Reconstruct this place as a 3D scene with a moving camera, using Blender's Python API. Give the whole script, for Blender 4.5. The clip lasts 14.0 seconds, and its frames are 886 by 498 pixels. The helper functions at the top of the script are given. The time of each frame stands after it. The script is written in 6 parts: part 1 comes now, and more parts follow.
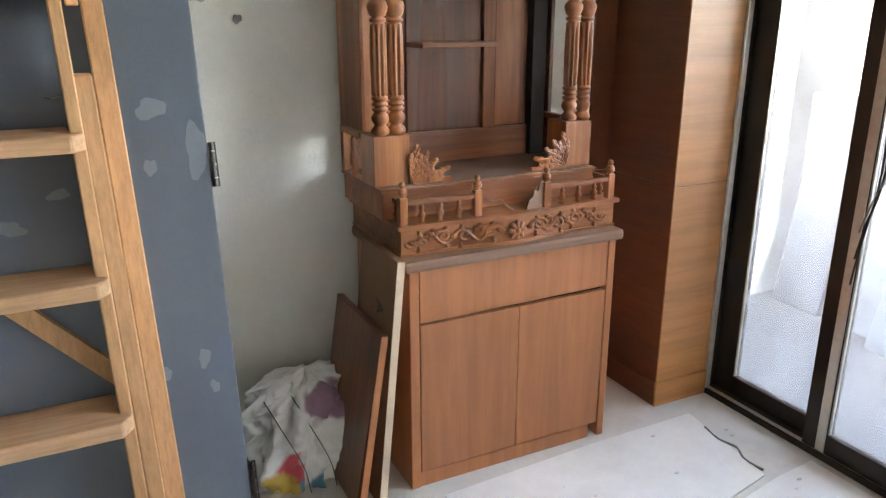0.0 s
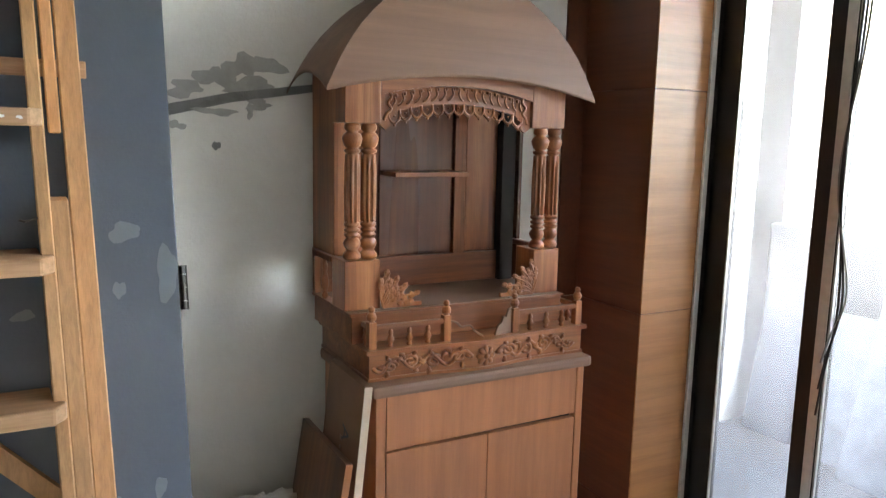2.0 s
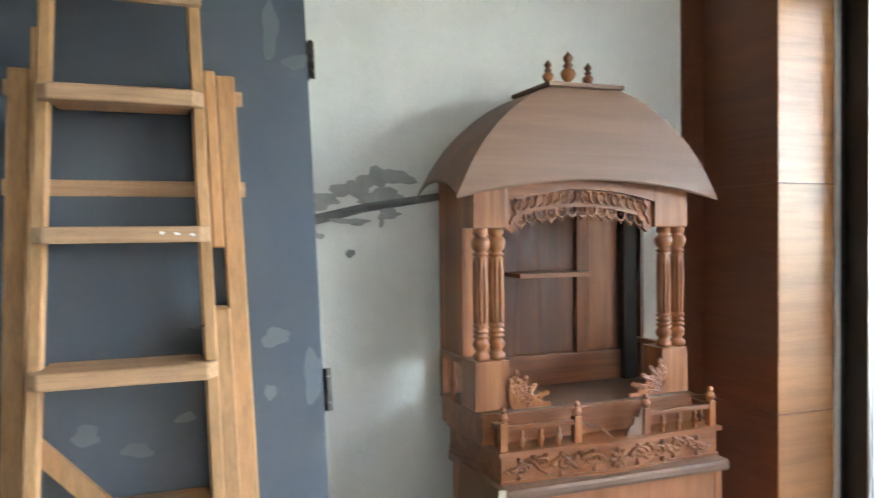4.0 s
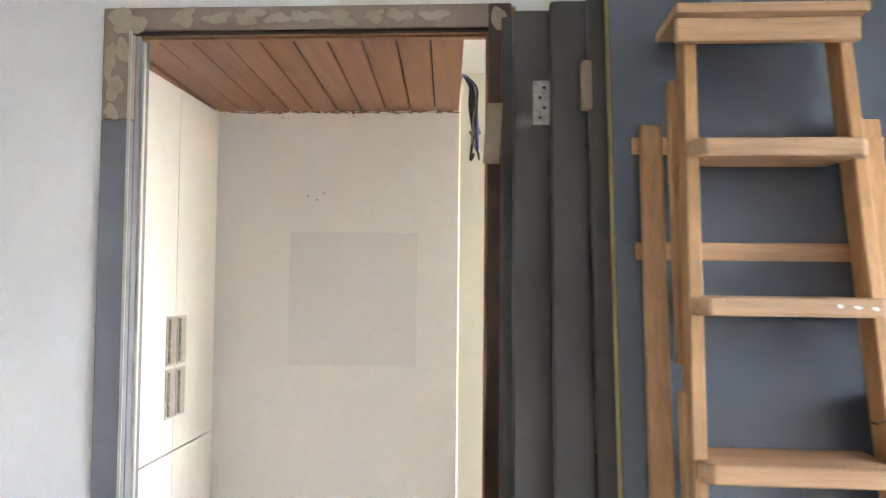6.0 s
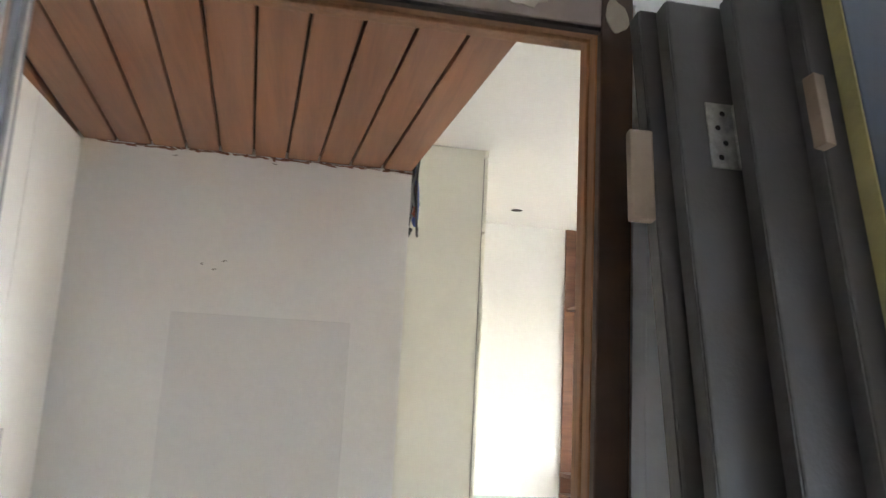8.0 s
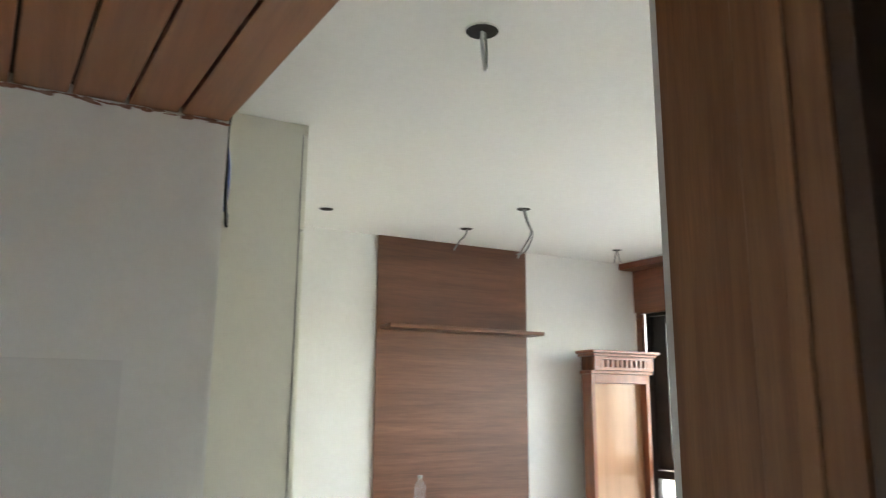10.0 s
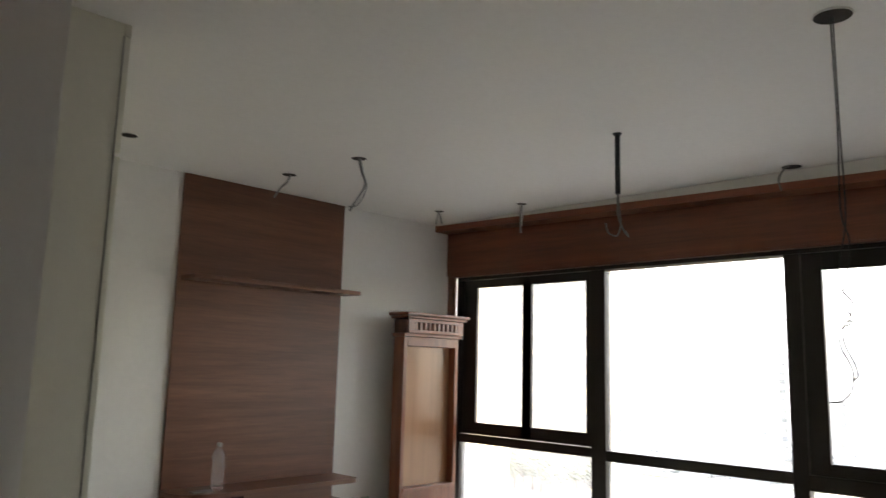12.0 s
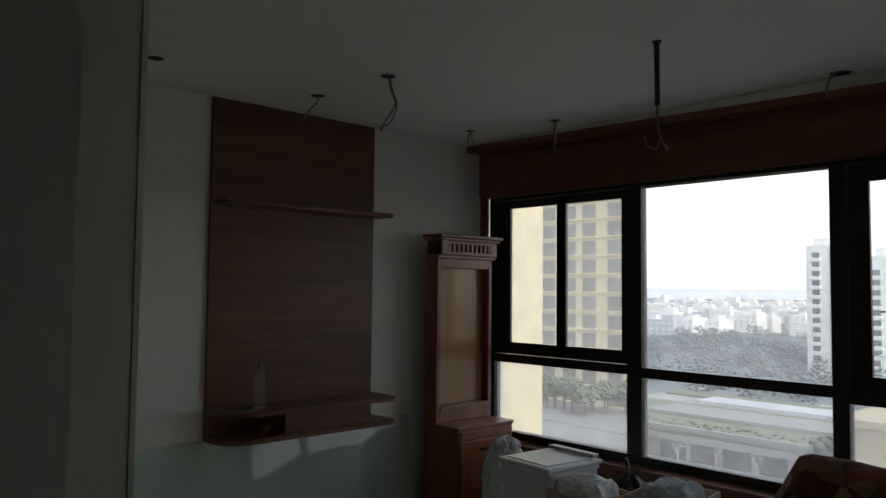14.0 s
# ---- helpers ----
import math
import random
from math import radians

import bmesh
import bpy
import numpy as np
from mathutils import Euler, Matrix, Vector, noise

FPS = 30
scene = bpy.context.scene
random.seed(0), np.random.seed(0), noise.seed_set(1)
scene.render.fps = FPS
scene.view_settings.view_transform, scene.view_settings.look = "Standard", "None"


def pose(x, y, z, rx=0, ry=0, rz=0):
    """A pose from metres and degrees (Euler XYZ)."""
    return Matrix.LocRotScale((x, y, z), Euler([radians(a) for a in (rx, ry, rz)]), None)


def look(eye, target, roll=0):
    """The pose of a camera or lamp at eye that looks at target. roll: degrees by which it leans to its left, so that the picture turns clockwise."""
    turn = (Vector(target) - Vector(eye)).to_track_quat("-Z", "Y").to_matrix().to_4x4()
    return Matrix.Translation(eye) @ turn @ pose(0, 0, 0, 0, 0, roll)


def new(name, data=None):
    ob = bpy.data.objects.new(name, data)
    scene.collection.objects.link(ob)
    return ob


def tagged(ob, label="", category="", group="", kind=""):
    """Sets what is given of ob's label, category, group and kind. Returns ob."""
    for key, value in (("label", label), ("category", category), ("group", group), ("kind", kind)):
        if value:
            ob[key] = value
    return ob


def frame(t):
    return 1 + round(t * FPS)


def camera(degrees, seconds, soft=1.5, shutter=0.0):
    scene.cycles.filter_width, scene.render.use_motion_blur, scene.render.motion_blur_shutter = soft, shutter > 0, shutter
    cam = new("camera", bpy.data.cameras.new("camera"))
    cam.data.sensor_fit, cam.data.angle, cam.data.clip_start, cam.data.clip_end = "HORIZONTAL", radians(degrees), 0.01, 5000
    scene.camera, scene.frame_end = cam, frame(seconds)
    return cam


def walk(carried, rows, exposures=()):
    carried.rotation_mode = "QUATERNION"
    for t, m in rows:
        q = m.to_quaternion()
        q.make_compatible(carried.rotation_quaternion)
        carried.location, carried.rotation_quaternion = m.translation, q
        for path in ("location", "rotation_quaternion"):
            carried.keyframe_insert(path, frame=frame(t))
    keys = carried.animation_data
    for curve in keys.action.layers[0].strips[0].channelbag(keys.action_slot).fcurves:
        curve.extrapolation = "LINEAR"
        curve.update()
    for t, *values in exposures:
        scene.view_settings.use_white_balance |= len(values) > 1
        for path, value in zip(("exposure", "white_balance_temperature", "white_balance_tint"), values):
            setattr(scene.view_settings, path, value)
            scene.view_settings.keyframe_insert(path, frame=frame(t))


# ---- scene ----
# camera and its walk: seconds, eye, target, roll
cam = camera(61.2, 14.0, soft=1.2, shutter=0.4)
ROWS = [
    (0, (0.104, -2.19, 1.37), (0.951, -0.483, 0.763), -0.1),
    (0.5, (0.105, -2.186, 1.363), (0.992, -0.488, 0.79), 0.8),
    (1, (0.107, -2.195, 1.375), (1.009, -0.47, 0.914), 1.0),
    (1.5, (0.112, -2.207, 1.388), (1.031, -0.473, 1.005), 1.1),
    (2, (0.105, -2.206, 1.396), (1.047, -0.468, 1.093), 1.3),
    (2.2, (0.107, -2.213, 1.398), (1.047, -0.468, 1.131), 1.2),
    (4.3, (-0.048, -2.218, 1.415), (0.534, -0.304, 1.384), -0.8),
    (4.5, (-0.136, -2.225, 1.438), (0.33, -0.28, 1.401), -0.9),
    (5, (-0.281, -2.239, 1.436), (-0.138, -0.244, 1.405), -1.2),
    (5.5, (-0.45, -2.113, 1.442), (-0.495, -0.114, 1.484), -0.1),
    (6, (-0.587, -1.916, 1.453), (-0.718, 0.078, 1.535), 0.6),
    (6.5, (-0.771, -1.778, 1.452), (-0.849, 0.207, 1.685), 1.2),
    (7, (-0.957, -1.655, 1.483), (-0.891, 0.32, 1.792), -0.6),
    (7.5, (-1.023, -1.415, 1.467), (-0.831, 0.543, 1.83), 2.0),
    (8, (-1.068, -1.163, 1.48), (-0.714, 0.774, 1.83), 3.1),
    (10.3, (-1.061, -0.209, 1.578), (0.009, 1.427, 2.002), 1.3),
    (10.5, (-1.067, -0.154, 1.572), (0.088, 1.424, 1.991), 1.7),
    (11, (-1.093, 0.017, 1.596), (0.087, 1.588, 1.971), 0.1),
    (11.5, (-1.115, 0.081, 1.599), (0.151, 1.588, 1.954), 0.3),
    (12, (-1.109, 0.127, 1.6), (0.298, 1.515, 1.909), 1.5),
    (12.5, (-1.083, 0.168, 1.586), (0.438, 1.449, 1.807), 1.9),
    (13, (-1.067, 0.191, 1.576), (0.441, 1.497, 1.721), 1.5),
    (13.5, (-1.086, 0.187, 1.564), (0.353, 1.573, 1.664), 0.8),
    (14, (-1.091, 0.174, 1.572), (0.276, 1.629, 1.683), 0.6),
]
EXPOSURES = [(0.0, 5.65, 8300, 17), (1.0, 5.55, 8200, 17), (2.0, 5.4, 8100, 17), (4.5, 6.15, 7200, 12), (5.0, 6.4, 6800, 13), (5.5, 6.25, 7500, 17), (6.0, 6.15, 7700, 20), (6.5, 6.05, 7600, 20), (7.0, 6.2, 7500, 19), (7.5, 6.2, 7400, 20), (8.0, 5.65, 7100, 20),
             (10.5, 4.6, 6900, 12), (11.0, 4.05, 7100, 14), (11.5, 3.95, 7200, 16), (12.0, 3.4, 7300, 18), (12.5, 2.85, 7200, 18), (13.0, 1.2, 6900, 15), (14.0, 1.3, 6800, 14)]
walk(cam, [(t, look(e, g, r)) for t, e, g, r in ROWS], EXPOSURES)

# daylight: hazy bright sky and a soft sun along the window front
world = bpy.data.worlds.new("sky")
scene.world = world
world.use_nodes = True
wn, wl = world.node_tree.nodes, world.node_tree.links
sky = wn.new("ShaderNodeTexSky")
sky.sky_type = "NISHITA"
sky.sun_disc = False
sky.sun_elevation = radians(48)
sky.sun_rotation = radians(195)
sky.dust_density = 0.9
sky.air_density = 1.0
sky.ozone_density = 1.0
haze = wn.new("ShaderNodeHueSaturation")
haze.inputs["Saturation"].default_value = 0.55
wl.new(sky.outputs[0], haze.inputs["Color"])
wl.new(haze.outputs[0], wn["Background"].inputs[0])
wn["Background"].inputs[1].default_value = 0.15
sun_data = bpy.data.lights.new("sun", "SUN")
sun_data.energy = 0.7
sun_data.angle = radians(10)
sun_data.color = (1.0, 0.95, 0.87)
sun = new("sun", sun_data)
sun.matrix_world = look((-16, -60, 68), (0, 0, 0))

# ---------------------------------------------------------------- materials
def node_mat(name, rough=0.6, metal=0.0):
    m = bpy.data.materials.new(name)
    m.use_nodes = True
    b = m.node_tree.nodes["Principled BSDF"]
    b.inputs["Roughness"].default_value = rough
    b.inputs["Metallic"].default_value = metal
    return m, m.node_tree.nodes, m.node_tree.links, b


def noise_at(n, l, scale, detail=4.0, rough=0.55, stretch=None, dist=0.0, src="Object"):
    co = n.new("ShaderNodeTexCoord")
    mp = n.new("ShaderNodeMapping")
    if stretch:
        mp.inputs["Scale"].default_value = stretch
    l.new(co.outputs[src], mp.inputs["Vector"])
    t = n.new("ShaderNodeTexNoise")
    t.inputs["Scale"].default_value = scale
    t.inputs["Detail"].default_value = detail
    t.inputs["Roughness"].default_value = rough
    t.inputs["Distortion"].default_value = dist
    l.new(mp.outputs[0], t.inputs["Vector"])
    return t


def ramp(n, l, fac, stops):
    r = n.new("ShaderNodeValToRGB")
    els = r.color_ramp.elements
    while len(els) < len(stops):
        els.new(0.5)
    for e, (p, c) in zip(els, stops):
        e.position = p
        e.color = (*c, 1)
    l.new(fac, r.inputs[0])
    return r


def mixed(n, l, fac, a, b, mode="MIX"):
    x = n.new("ShaderNodeMix")
    x.data_type = "RGBA"
    x.blend_type = mode
    if isinstance(fac, float):
        x.inputs[0].default_value = fac
    else:
        l.new(fac, x.inputs[0])
    for i, v in ((6, a), (7, b)):
        if isinstance(v, tuple):
            x.inputs[i].default_value = (*v, 1)
        else:
            l.new(v, x.inputs[i])
    return x.outputs[2]


def bump(n, l, b, height, strength=0.2, distance=0.01):
    k = n.new("ShaderNodeBump")
    k.inputs["Strength"].default_value = strength
    k.inputs["Distance"].default_value = distance
    l.new(height, k.inputs["Height"])
    l.new(k.outputs[0], b.inputs["Normal"])


def paint(name, col, dirt=None, rough=0.6, amount=0.5, scale=1.3, fine=90.0, relief=0.12):
    """Painted or plastered surface: base colour, broad stains and a fine grain."""
    m, n, l, b = node_mat(name, rough)
    dirt = dirt or tuple(c * 0.82 for c in col)
    big = noise_at(n, l, scale, 6, 0.6, dist=0.4)
    f = ramp(n, l, big.outputs[0], [(0.42, (0, 0, 0)), (0.72, (amount,) * 3)])
    c1 = mixed(n, l, f.outputs[0], col, dirt)
    small = noise_at(n, l, fine * 0.35, 5, 0.7)
    f2 = ramp(n, l, small.outputs[0], [(0.3, (0.975,) * 3), (0.7, (1.02,) * 3)])
    c2 = mixed(n, l, 1.0, c1, f2.outputs[0], "MULTIPLY")
    l.new(c2, b.inputs["Base Color"])
    g = noise_at(n, l, fine, 3, 0.6)
    bump(n, l, b, g.outputs[0], relief, 0.004)
    return m


def wood(name, dark, mid, light, axis="z", rough=0.45, scale=1.0, relief=0.15, coat=0.0, ring=6.0):
    """Wood or veneer: grain along one axis at two scales, a little gloss variation."""
    m, n, l, b = node_mat(name, rough)
    long, cross = 0.9 * scale, 16.0 * scale
    st = {"x": (long, cross, cross), "y": (cross, long, cross), "z": (cross, cross, long)}[axis]
    a = noise_at(n, l, 1.0, 6, 0.6, st, 0.6)
    f = noise_at(n, l, ring, 4, 0.7, st, 0.3)
    s = tuple(v * 0.12 for v in st)
    broad = noise_at(n, l, 1.6, 3, 0.5, s)
    c1 = ramp(n, l, a.outputs[0], [(0.25, dark), (0.5, mid), (0.75, light)])
    fr = ramp(n, l, f.outputs[0], [(0.35, (0.72,) * 3), (0.6, (1.06,) * 3)])
    c2 = mixed(n, l, 0.75, c1.outputs[0], fr.outputs[0], "MULTIPLY")
    br = ramp(n, l, broad.outputs[0], [(0.3, (0.82,) * 3), (0.7, (1.12,) * 3)])
    c3 = mixed(n, l, 1.0, c2, br.outputs[0], "MULTIPLY")
    oi = n.new("ShaderNodeObjectInfo")
    orr = ramp(n, l, oi.outputs["Random"], [(0.0, (0.92,) * 3), (1.0, (1.06,) * 3)])
    l.new(mixed(n, l, 1.0, c3, orr.outputs[0], "MULTIPLY"), b.inputs["Base Color"])
    rr = ramp(n, l, broad.outputs[0], [(0.3, (rough * 0.85,) * 3), (0.7, (min(1, rough * 1.25),) * 3)])
    l.new(rr.outputs[0], b.inputs["Roughness"])
    b.inputs["Coat Weight"].default_value = coat
    b.inputs["Coat Roughness"].default_value = 0.2
    bump(n, l, b, f.outputs[0], relief, 0.003)
    return m


def plain(name, col, rough=0.5, metal=0.0, var=0.08, scale=40.0):
    m, n, l, b = node_mat(name, rough, metal)
    t = noise_at(n, l, scale, 4)
    r = ramp(n, l, t.outputs[0], [(0.3, tuple(c * (1 - var) for c in col)), (0.7, tuple(min(1, c * (1 + var)) for c in col))])
    l.new(r.outputs[0], b.inputs["Base Color"])
    return m


def dusty_glass(name, dust=0.06, rough=0.0, tint=(0.97, 0.99, 0.98)):
    """Window pane: clear glass with a film of dust that scatters daylight."""
    m, n, l, b = node_mat(name, rough)
    out = n["Material Output"]
    n.remove(b)
    tr = n.new("ShaderNodeBsdfTransparent") if rough == 0 else n.new("ShaderNodeBsdfRefraction")
    tr.inputs["Color"].default_value = (*tint, 1)
    if rough:
        tr.inputs["Roughness"].default_value = rough
        tr.inputs["IOR"].default_value = 1.02
    gl = n.new("ShaderNodeBsdfGlossy")
    gl.inputs["Roughness"].default_value = 0.03
    fr = n.new("ShaderNodeFresnel")
    fr.inputs["IOR"].default_value = 1.3
    mx = n.new("ShaderNodeMixShader")
    l.new(fr.outputs[0], mx.inputs[0])
    l.new(tr.outputs[0], mx.inputs[1])
    l.new(gl.outputs[0], mx.inputs[2])
    tl = n.new("ShaderNodeBsdfTranslucent")
    tl.inputs["Color"].default_value = (0.9, 0.9, 0.9, 1)
    d = noise_at(n, l, 5.0, 6, 0.65)
    dr = ramp(n, l, d.outputs[0], [(0.3, (dust * 0.6,) * 3), (0.75, (dust * 1.5,) * 3)])
    m2 = n.new("ShaderNodeMixShader")
    l.new(dr.outputs[0], m2.inputs[0])
    l.new(mx.outputs[0], m2.inputs[1])
    l.new(tl.outputs[0], m2.inputs[2])
    l.new(m2.outputs[0], out.inputs[0])
    return m


# ---------------------------------------------------------------- mesh tools
def box(bm, x0, x1, y0, y1, z0, z1, bevel=0.0, m=None):
    r = bmesh.ops.create_cube(bm, size=1.0)
    vs = r["verts"]
    mat = Matrix.Translation(((x0 + x1) / 2, (y0 + y1) / 2, (z0 + z1) / 2)) @ Matrix.Diagonal((abs(x1 - x0), abs(y1 - y0), abs(z1 - z0), 1))
    if m is not None:
        mat = m @ mat
    bmesh.ops.transform(bm, matrix=mat, verts=vs)
    if bevel > 0:
        es = list({e for v in vs for e in v.link_edges})
        bmesh.ops.bevel(bm, geom=es, offset=bevel, segments=2, affect="EDGES", profile=0.6)
    return bm


def bx(*a, **k):
    return box(bmesh.new(), *a, **k)


def lathe(bm, profile, seg=16, m=None, flutes=0, depth=0.0, zone=None):
    """Turned shape round z: profile of (z, r); flutes cut into the heights in zone."""
    rings = []
    for z, r in profile:
        ring = []
        for i in range(seg):
            a = 2 * math.pi * i / seg
            q = r
            if flutes and zone[0] <= z <= zone[1]:
                q = r - depth * (0.5 + 0.5 * math.cos(a * flutes))
            v = Vector((q * math.cos(a), q * math.sin(a), z))
            ring.append(bm.verts.new(m @ v if m is not None else v))
        rings.append(ring)
    for a, b in zip(rings, rings[1:]):
        for i in range(seg):
            bm.faces.new((a[i], a[(i + 1) % seg], b[(i + 1) % seg], b[i]))
    bm.faces.new(rings[0][::-1])
    bm.faces.new(rings[-1])
    return bm


def tube(bm, pts, r, seg=6):
    """Round rod through the points."""
    rings = []
    pts = [Vector(p) for p in pts]
    for i, p in enumerate(pts):
        d = (pts[min(i + 1, len(pts) - 1)] - pts[max(i - 1, 0)]).normalized()
        u = d.cross(Vector((0.3, 0.5, 0.81))).normalized()
        w = d.cross(u)
        rings.append([bm.verts.new(p + r * (math.cos(2 * math.pi * k / seg) * u + math.sin(2 * math.pi * k / seg) * w)) for k in range(seg)])
    for a, b in zip(rings, rings[1:]):
        for k in range(seg):
            bm.faces.new((a[k], a[(k + 1) % seg], b[(k + 1) % seg], b[k]))
    bm.faces.new(rings[0][::-1])
    bm.faces.new(rings[-1])
    return bm


def prism(bm, pts, vec):
    """Flat outline given as 3D points, pushed along vec."""
    a = [bm.verts.new(p) for p in pts]
    b = [bm.verts.new(Vector(p) + Vector(vec)) for p in pts]
    bm.faces.new(a)
    bm.faces.new(b[::-1])
    for i in range(len(a)):
        j = (i + 1) % len(a)
        bm.faces.new((a[j], a[i], b[i], b[j]))
    return bm


def smooth_path(pts, steps=6):
    """Points of a soft curve through the given ones."""
    p = [Vector(q) for q in pts]
    out = []
    for i in range(len(p) - 1):
        p0, p1, p2, p3 = p[max(i - 1, 0)], p[i], p[i + 1], p[min(i + 2, len(p) - 1)]
        for k in range(steps):
            t = k / steps
            out.append(0.5 * ((2 * p1) + (p2 - p0) * t + (2 * p0 - 5 * p1 + 4 * p2 - p3) * t * t + (3 * p1 - p0 - 3 * p2 + p3) * t ** 3))
    out.append(p[-1])
    return out


def shade(me, smooth):
    if smooth:
        me.polygons.foreach_set("use_smooth", [True] * len(me.polygons))


def mesh_of(name, bm, mat, smooth=False):
    bmesh.ops.recalc_face_normals(bm, faces=bm.faces)
    me = bpy.data.meshes.new(name)
    bm.to_mesh(me)
    bm.free()
    me.materials.append(mat)
    shade(me, smooth)
    return me


def struct(name, bm, mat, label, category="", smooth=False):
    ob = new(name, mesh_of(name, bm, mat, smooth))
    return tagged(ob, label, category or name.split("_")[0], kind="structure")


def thing(name, at, label, category, group="", m=None, kind=""):
    """Empty at the base of a thing; its parts go under it."""
    ob = new(name)
    ob.empty_display_size = 0.05
    ob.matrix_basis = m if m is not None else Matrix.Translation(at)
    return tagged(ob, label, category, group, kind)


def root_of(ob):
    while ob.parent:
        ob = ob.parent
    return ob


def part(name, bm, mat, parent, label="", smooth=False, local=False):
    if not local:
        bm.transform(root_of(parent).matrix_basis.inverted())
    ob = new(name, mesh_of(name, bm, mat, smooth))
    ob.parent = parent
    return tagged(ob, label)


def solo(name, bm, mat, label, category, group="", smooth=False, kind="", m=None):
    ob = new(name, mesh_of(name, bm, mat, smooth))
    if m is not None:
        ob.matrix_basis = m
    return tagged(ob, label, category, group, kind)


M_WALL = paint("old_white_wall", (0.73, 0.70, 0.675), (0.61, 0.58, 0.545), 0.75, 0.55, 1.6)
M_PLASTER = paint("stained_plaster", (0.74, 0.71, 0.64), (0.60, 0.565, 0.48), 0.8, 0.7, 2.2, relief=0.3)
M_CEMENT = paint("rough_cement", (0.22, 0.215, 0.20), (0.14, 0.135, 0.125), 0.9, 0.8, 14.0, 140, 0.6)
M_STAIN = paint("cement_smear", (0.40, 0.385, 0.345), (0.28, 0.27, 0.24), 0.9, 0.8, 16.0, 120, 0.3)
M_WHITE = paint("white_wall", (0.78, 0.77, 0.73), (0.68, 0.665, 0.62), 0.6, 0.5, 1.0)
M_PATCH = paint("grey_paint_patch", (0.71, 0.70, 0.665), (0.66, 0.65, 0.615), 0.7, 0.5, 2.0)
M_CEIL = paint("ceiling_paint", (0.76, 0.75, 0.71), (0.70, 0.69, 0.65), 0.7, 0.3, 0.8)
M_LAM = paint("white_laminate", (0.80, 0.79, 0.75), (0.74, 0.73, 0.69), 0.28, 0.3, 1.0, 40, 0.03)
M_CREAM = paint("cream_laminate", (0.72, 0.70, 0.60), (0.64, 0.62, 0.53), 0.4, 0.4, 1.2, 60, 0.05)
M_SLAB = wood("ceiling_board_wood", (0.27, 0.108, 0.05), (0.31, 0.128, 0.062), (0.35, 0.15, 0.073), "y", 0.45, 0.45, 0.08, 0.0, 4.0)
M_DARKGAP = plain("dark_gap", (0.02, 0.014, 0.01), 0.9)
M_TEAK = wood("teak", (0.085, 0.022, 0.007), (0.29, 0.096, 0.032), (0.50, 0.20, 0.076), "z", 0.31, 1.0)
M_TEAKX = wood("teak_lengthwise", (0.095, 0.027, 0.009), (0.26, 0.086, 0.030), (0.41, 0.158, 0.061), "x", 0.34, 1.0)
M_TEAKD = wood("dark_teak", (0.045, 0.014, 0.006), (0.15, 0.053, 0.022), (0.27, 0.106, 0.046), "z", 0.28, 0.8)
M_CAB = wood("cabinet_laminate", (0.335, 0.117, 0.042), (0.36, 0.129, 0.048), (0.385, 0.142, 0.055), "z", 0.42, 0.45, 0.02, 0.0, 3.0)
M_ROOF = wood("dusty_roof_ply", (0.205, 0.104, 0.060), (0.22, 0.112, 0.065), (0.235, 0.122, 0.072), "x", 0.55, 0.3, 0.03, 0.0, 3.0)
M_DUST = paint("dusty_board", (0.33, 0.29, 0.25), (0.24, 0.19, 0.15), 0.8, 0.7, 8.0)
M_DUSTW = paint("dusty_dark_wood", (0.20, 0.125, 0.085), (0.12, 0.066, 0.042), 0.6, 0.7, 8.0)
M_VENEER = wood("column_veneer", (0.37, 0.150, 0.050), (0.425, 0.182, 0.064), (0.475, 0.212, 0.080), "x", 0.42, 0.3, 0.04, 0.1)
# same veneer, with shade painted in for faces turned from the glass door
M_VENEER_SHADE = wood("column_veneer_shaded", (0.105, 0.030, 0.011), (0.13, 0.038, 0.014), (0.155, 0.048, 0.018), "y", 0.4, 0.55, 0.04, 0.1)
M_WALNUT = wood("walnut_panel", (0.108, 0.042, 0.020), (0.163, 0.066, 0.033), (0.212, 0.093, 0.049), "x", 0.36, 0.8, 0.06)
M_PELMET = wood("pelmet_veneer", (0.15, 0.045, 0.018), (0.215, 0.067, 0.027), (0.27, 0.09, 0.04), "y", 0.35, 0.6, 0.05, 0.2)
M_CONSOLE = wood("polished_console_wood", (0.19, 0.056, 0.023), (0.28, 0.088, 0.036), (0.36, 0.125, 0.052), "z", 0.33, 0.9, 0.06, 0.3)
M_CONSOLEL = wood("pale_console_back", (0.47, 0.255, 0.14), (0.50, 0.28, 0.155), (0.53, 0.30, 0.17), "z", 0.2, 0.2, 0.01, 0.0, 2.0)
M_LADDER = wood("ladder_wood", (0.40, 0.20, 0.085), (0.465, 0.245, 0.11), (0.52, 0.285, 0.135), "z", 0.55, 1.0)
M_LADDERX = wood("ladder_tread_wood", (0.42, 0.225, 0.11), (0.48, 0.27, 0.145), (0.54, 0.32, 0.18), "x", 0.65, 1.0)
M_FRAME = plain("dark_brown_aluminium", (0.022, 0.017, 0.014), 0.38, 0.3)
M_SILVER = plain("worn_aluminium_edge", (0.55, 0.54, 0.51), 0.4, 0.8)
M_BLUE = paint("blue_grey_door_paint", (0.085, 0.101, 0.120), (0.073, 0.088, 0.105), 0.22, 0.5, 1.2, 120, 0.1)
M_FILL = paint("pale_filler", (0.120, 0.141, 0.156), (0.104, 0.124, 0.14), 0.7, 0.6, 9.0)
M_GREY = paint("dark_grey_door_paint", (0.069, 0.063, 0.055), (0.051, 0.047, 0.041), 0.5, 0.6, 1.5, 100, 0.15)
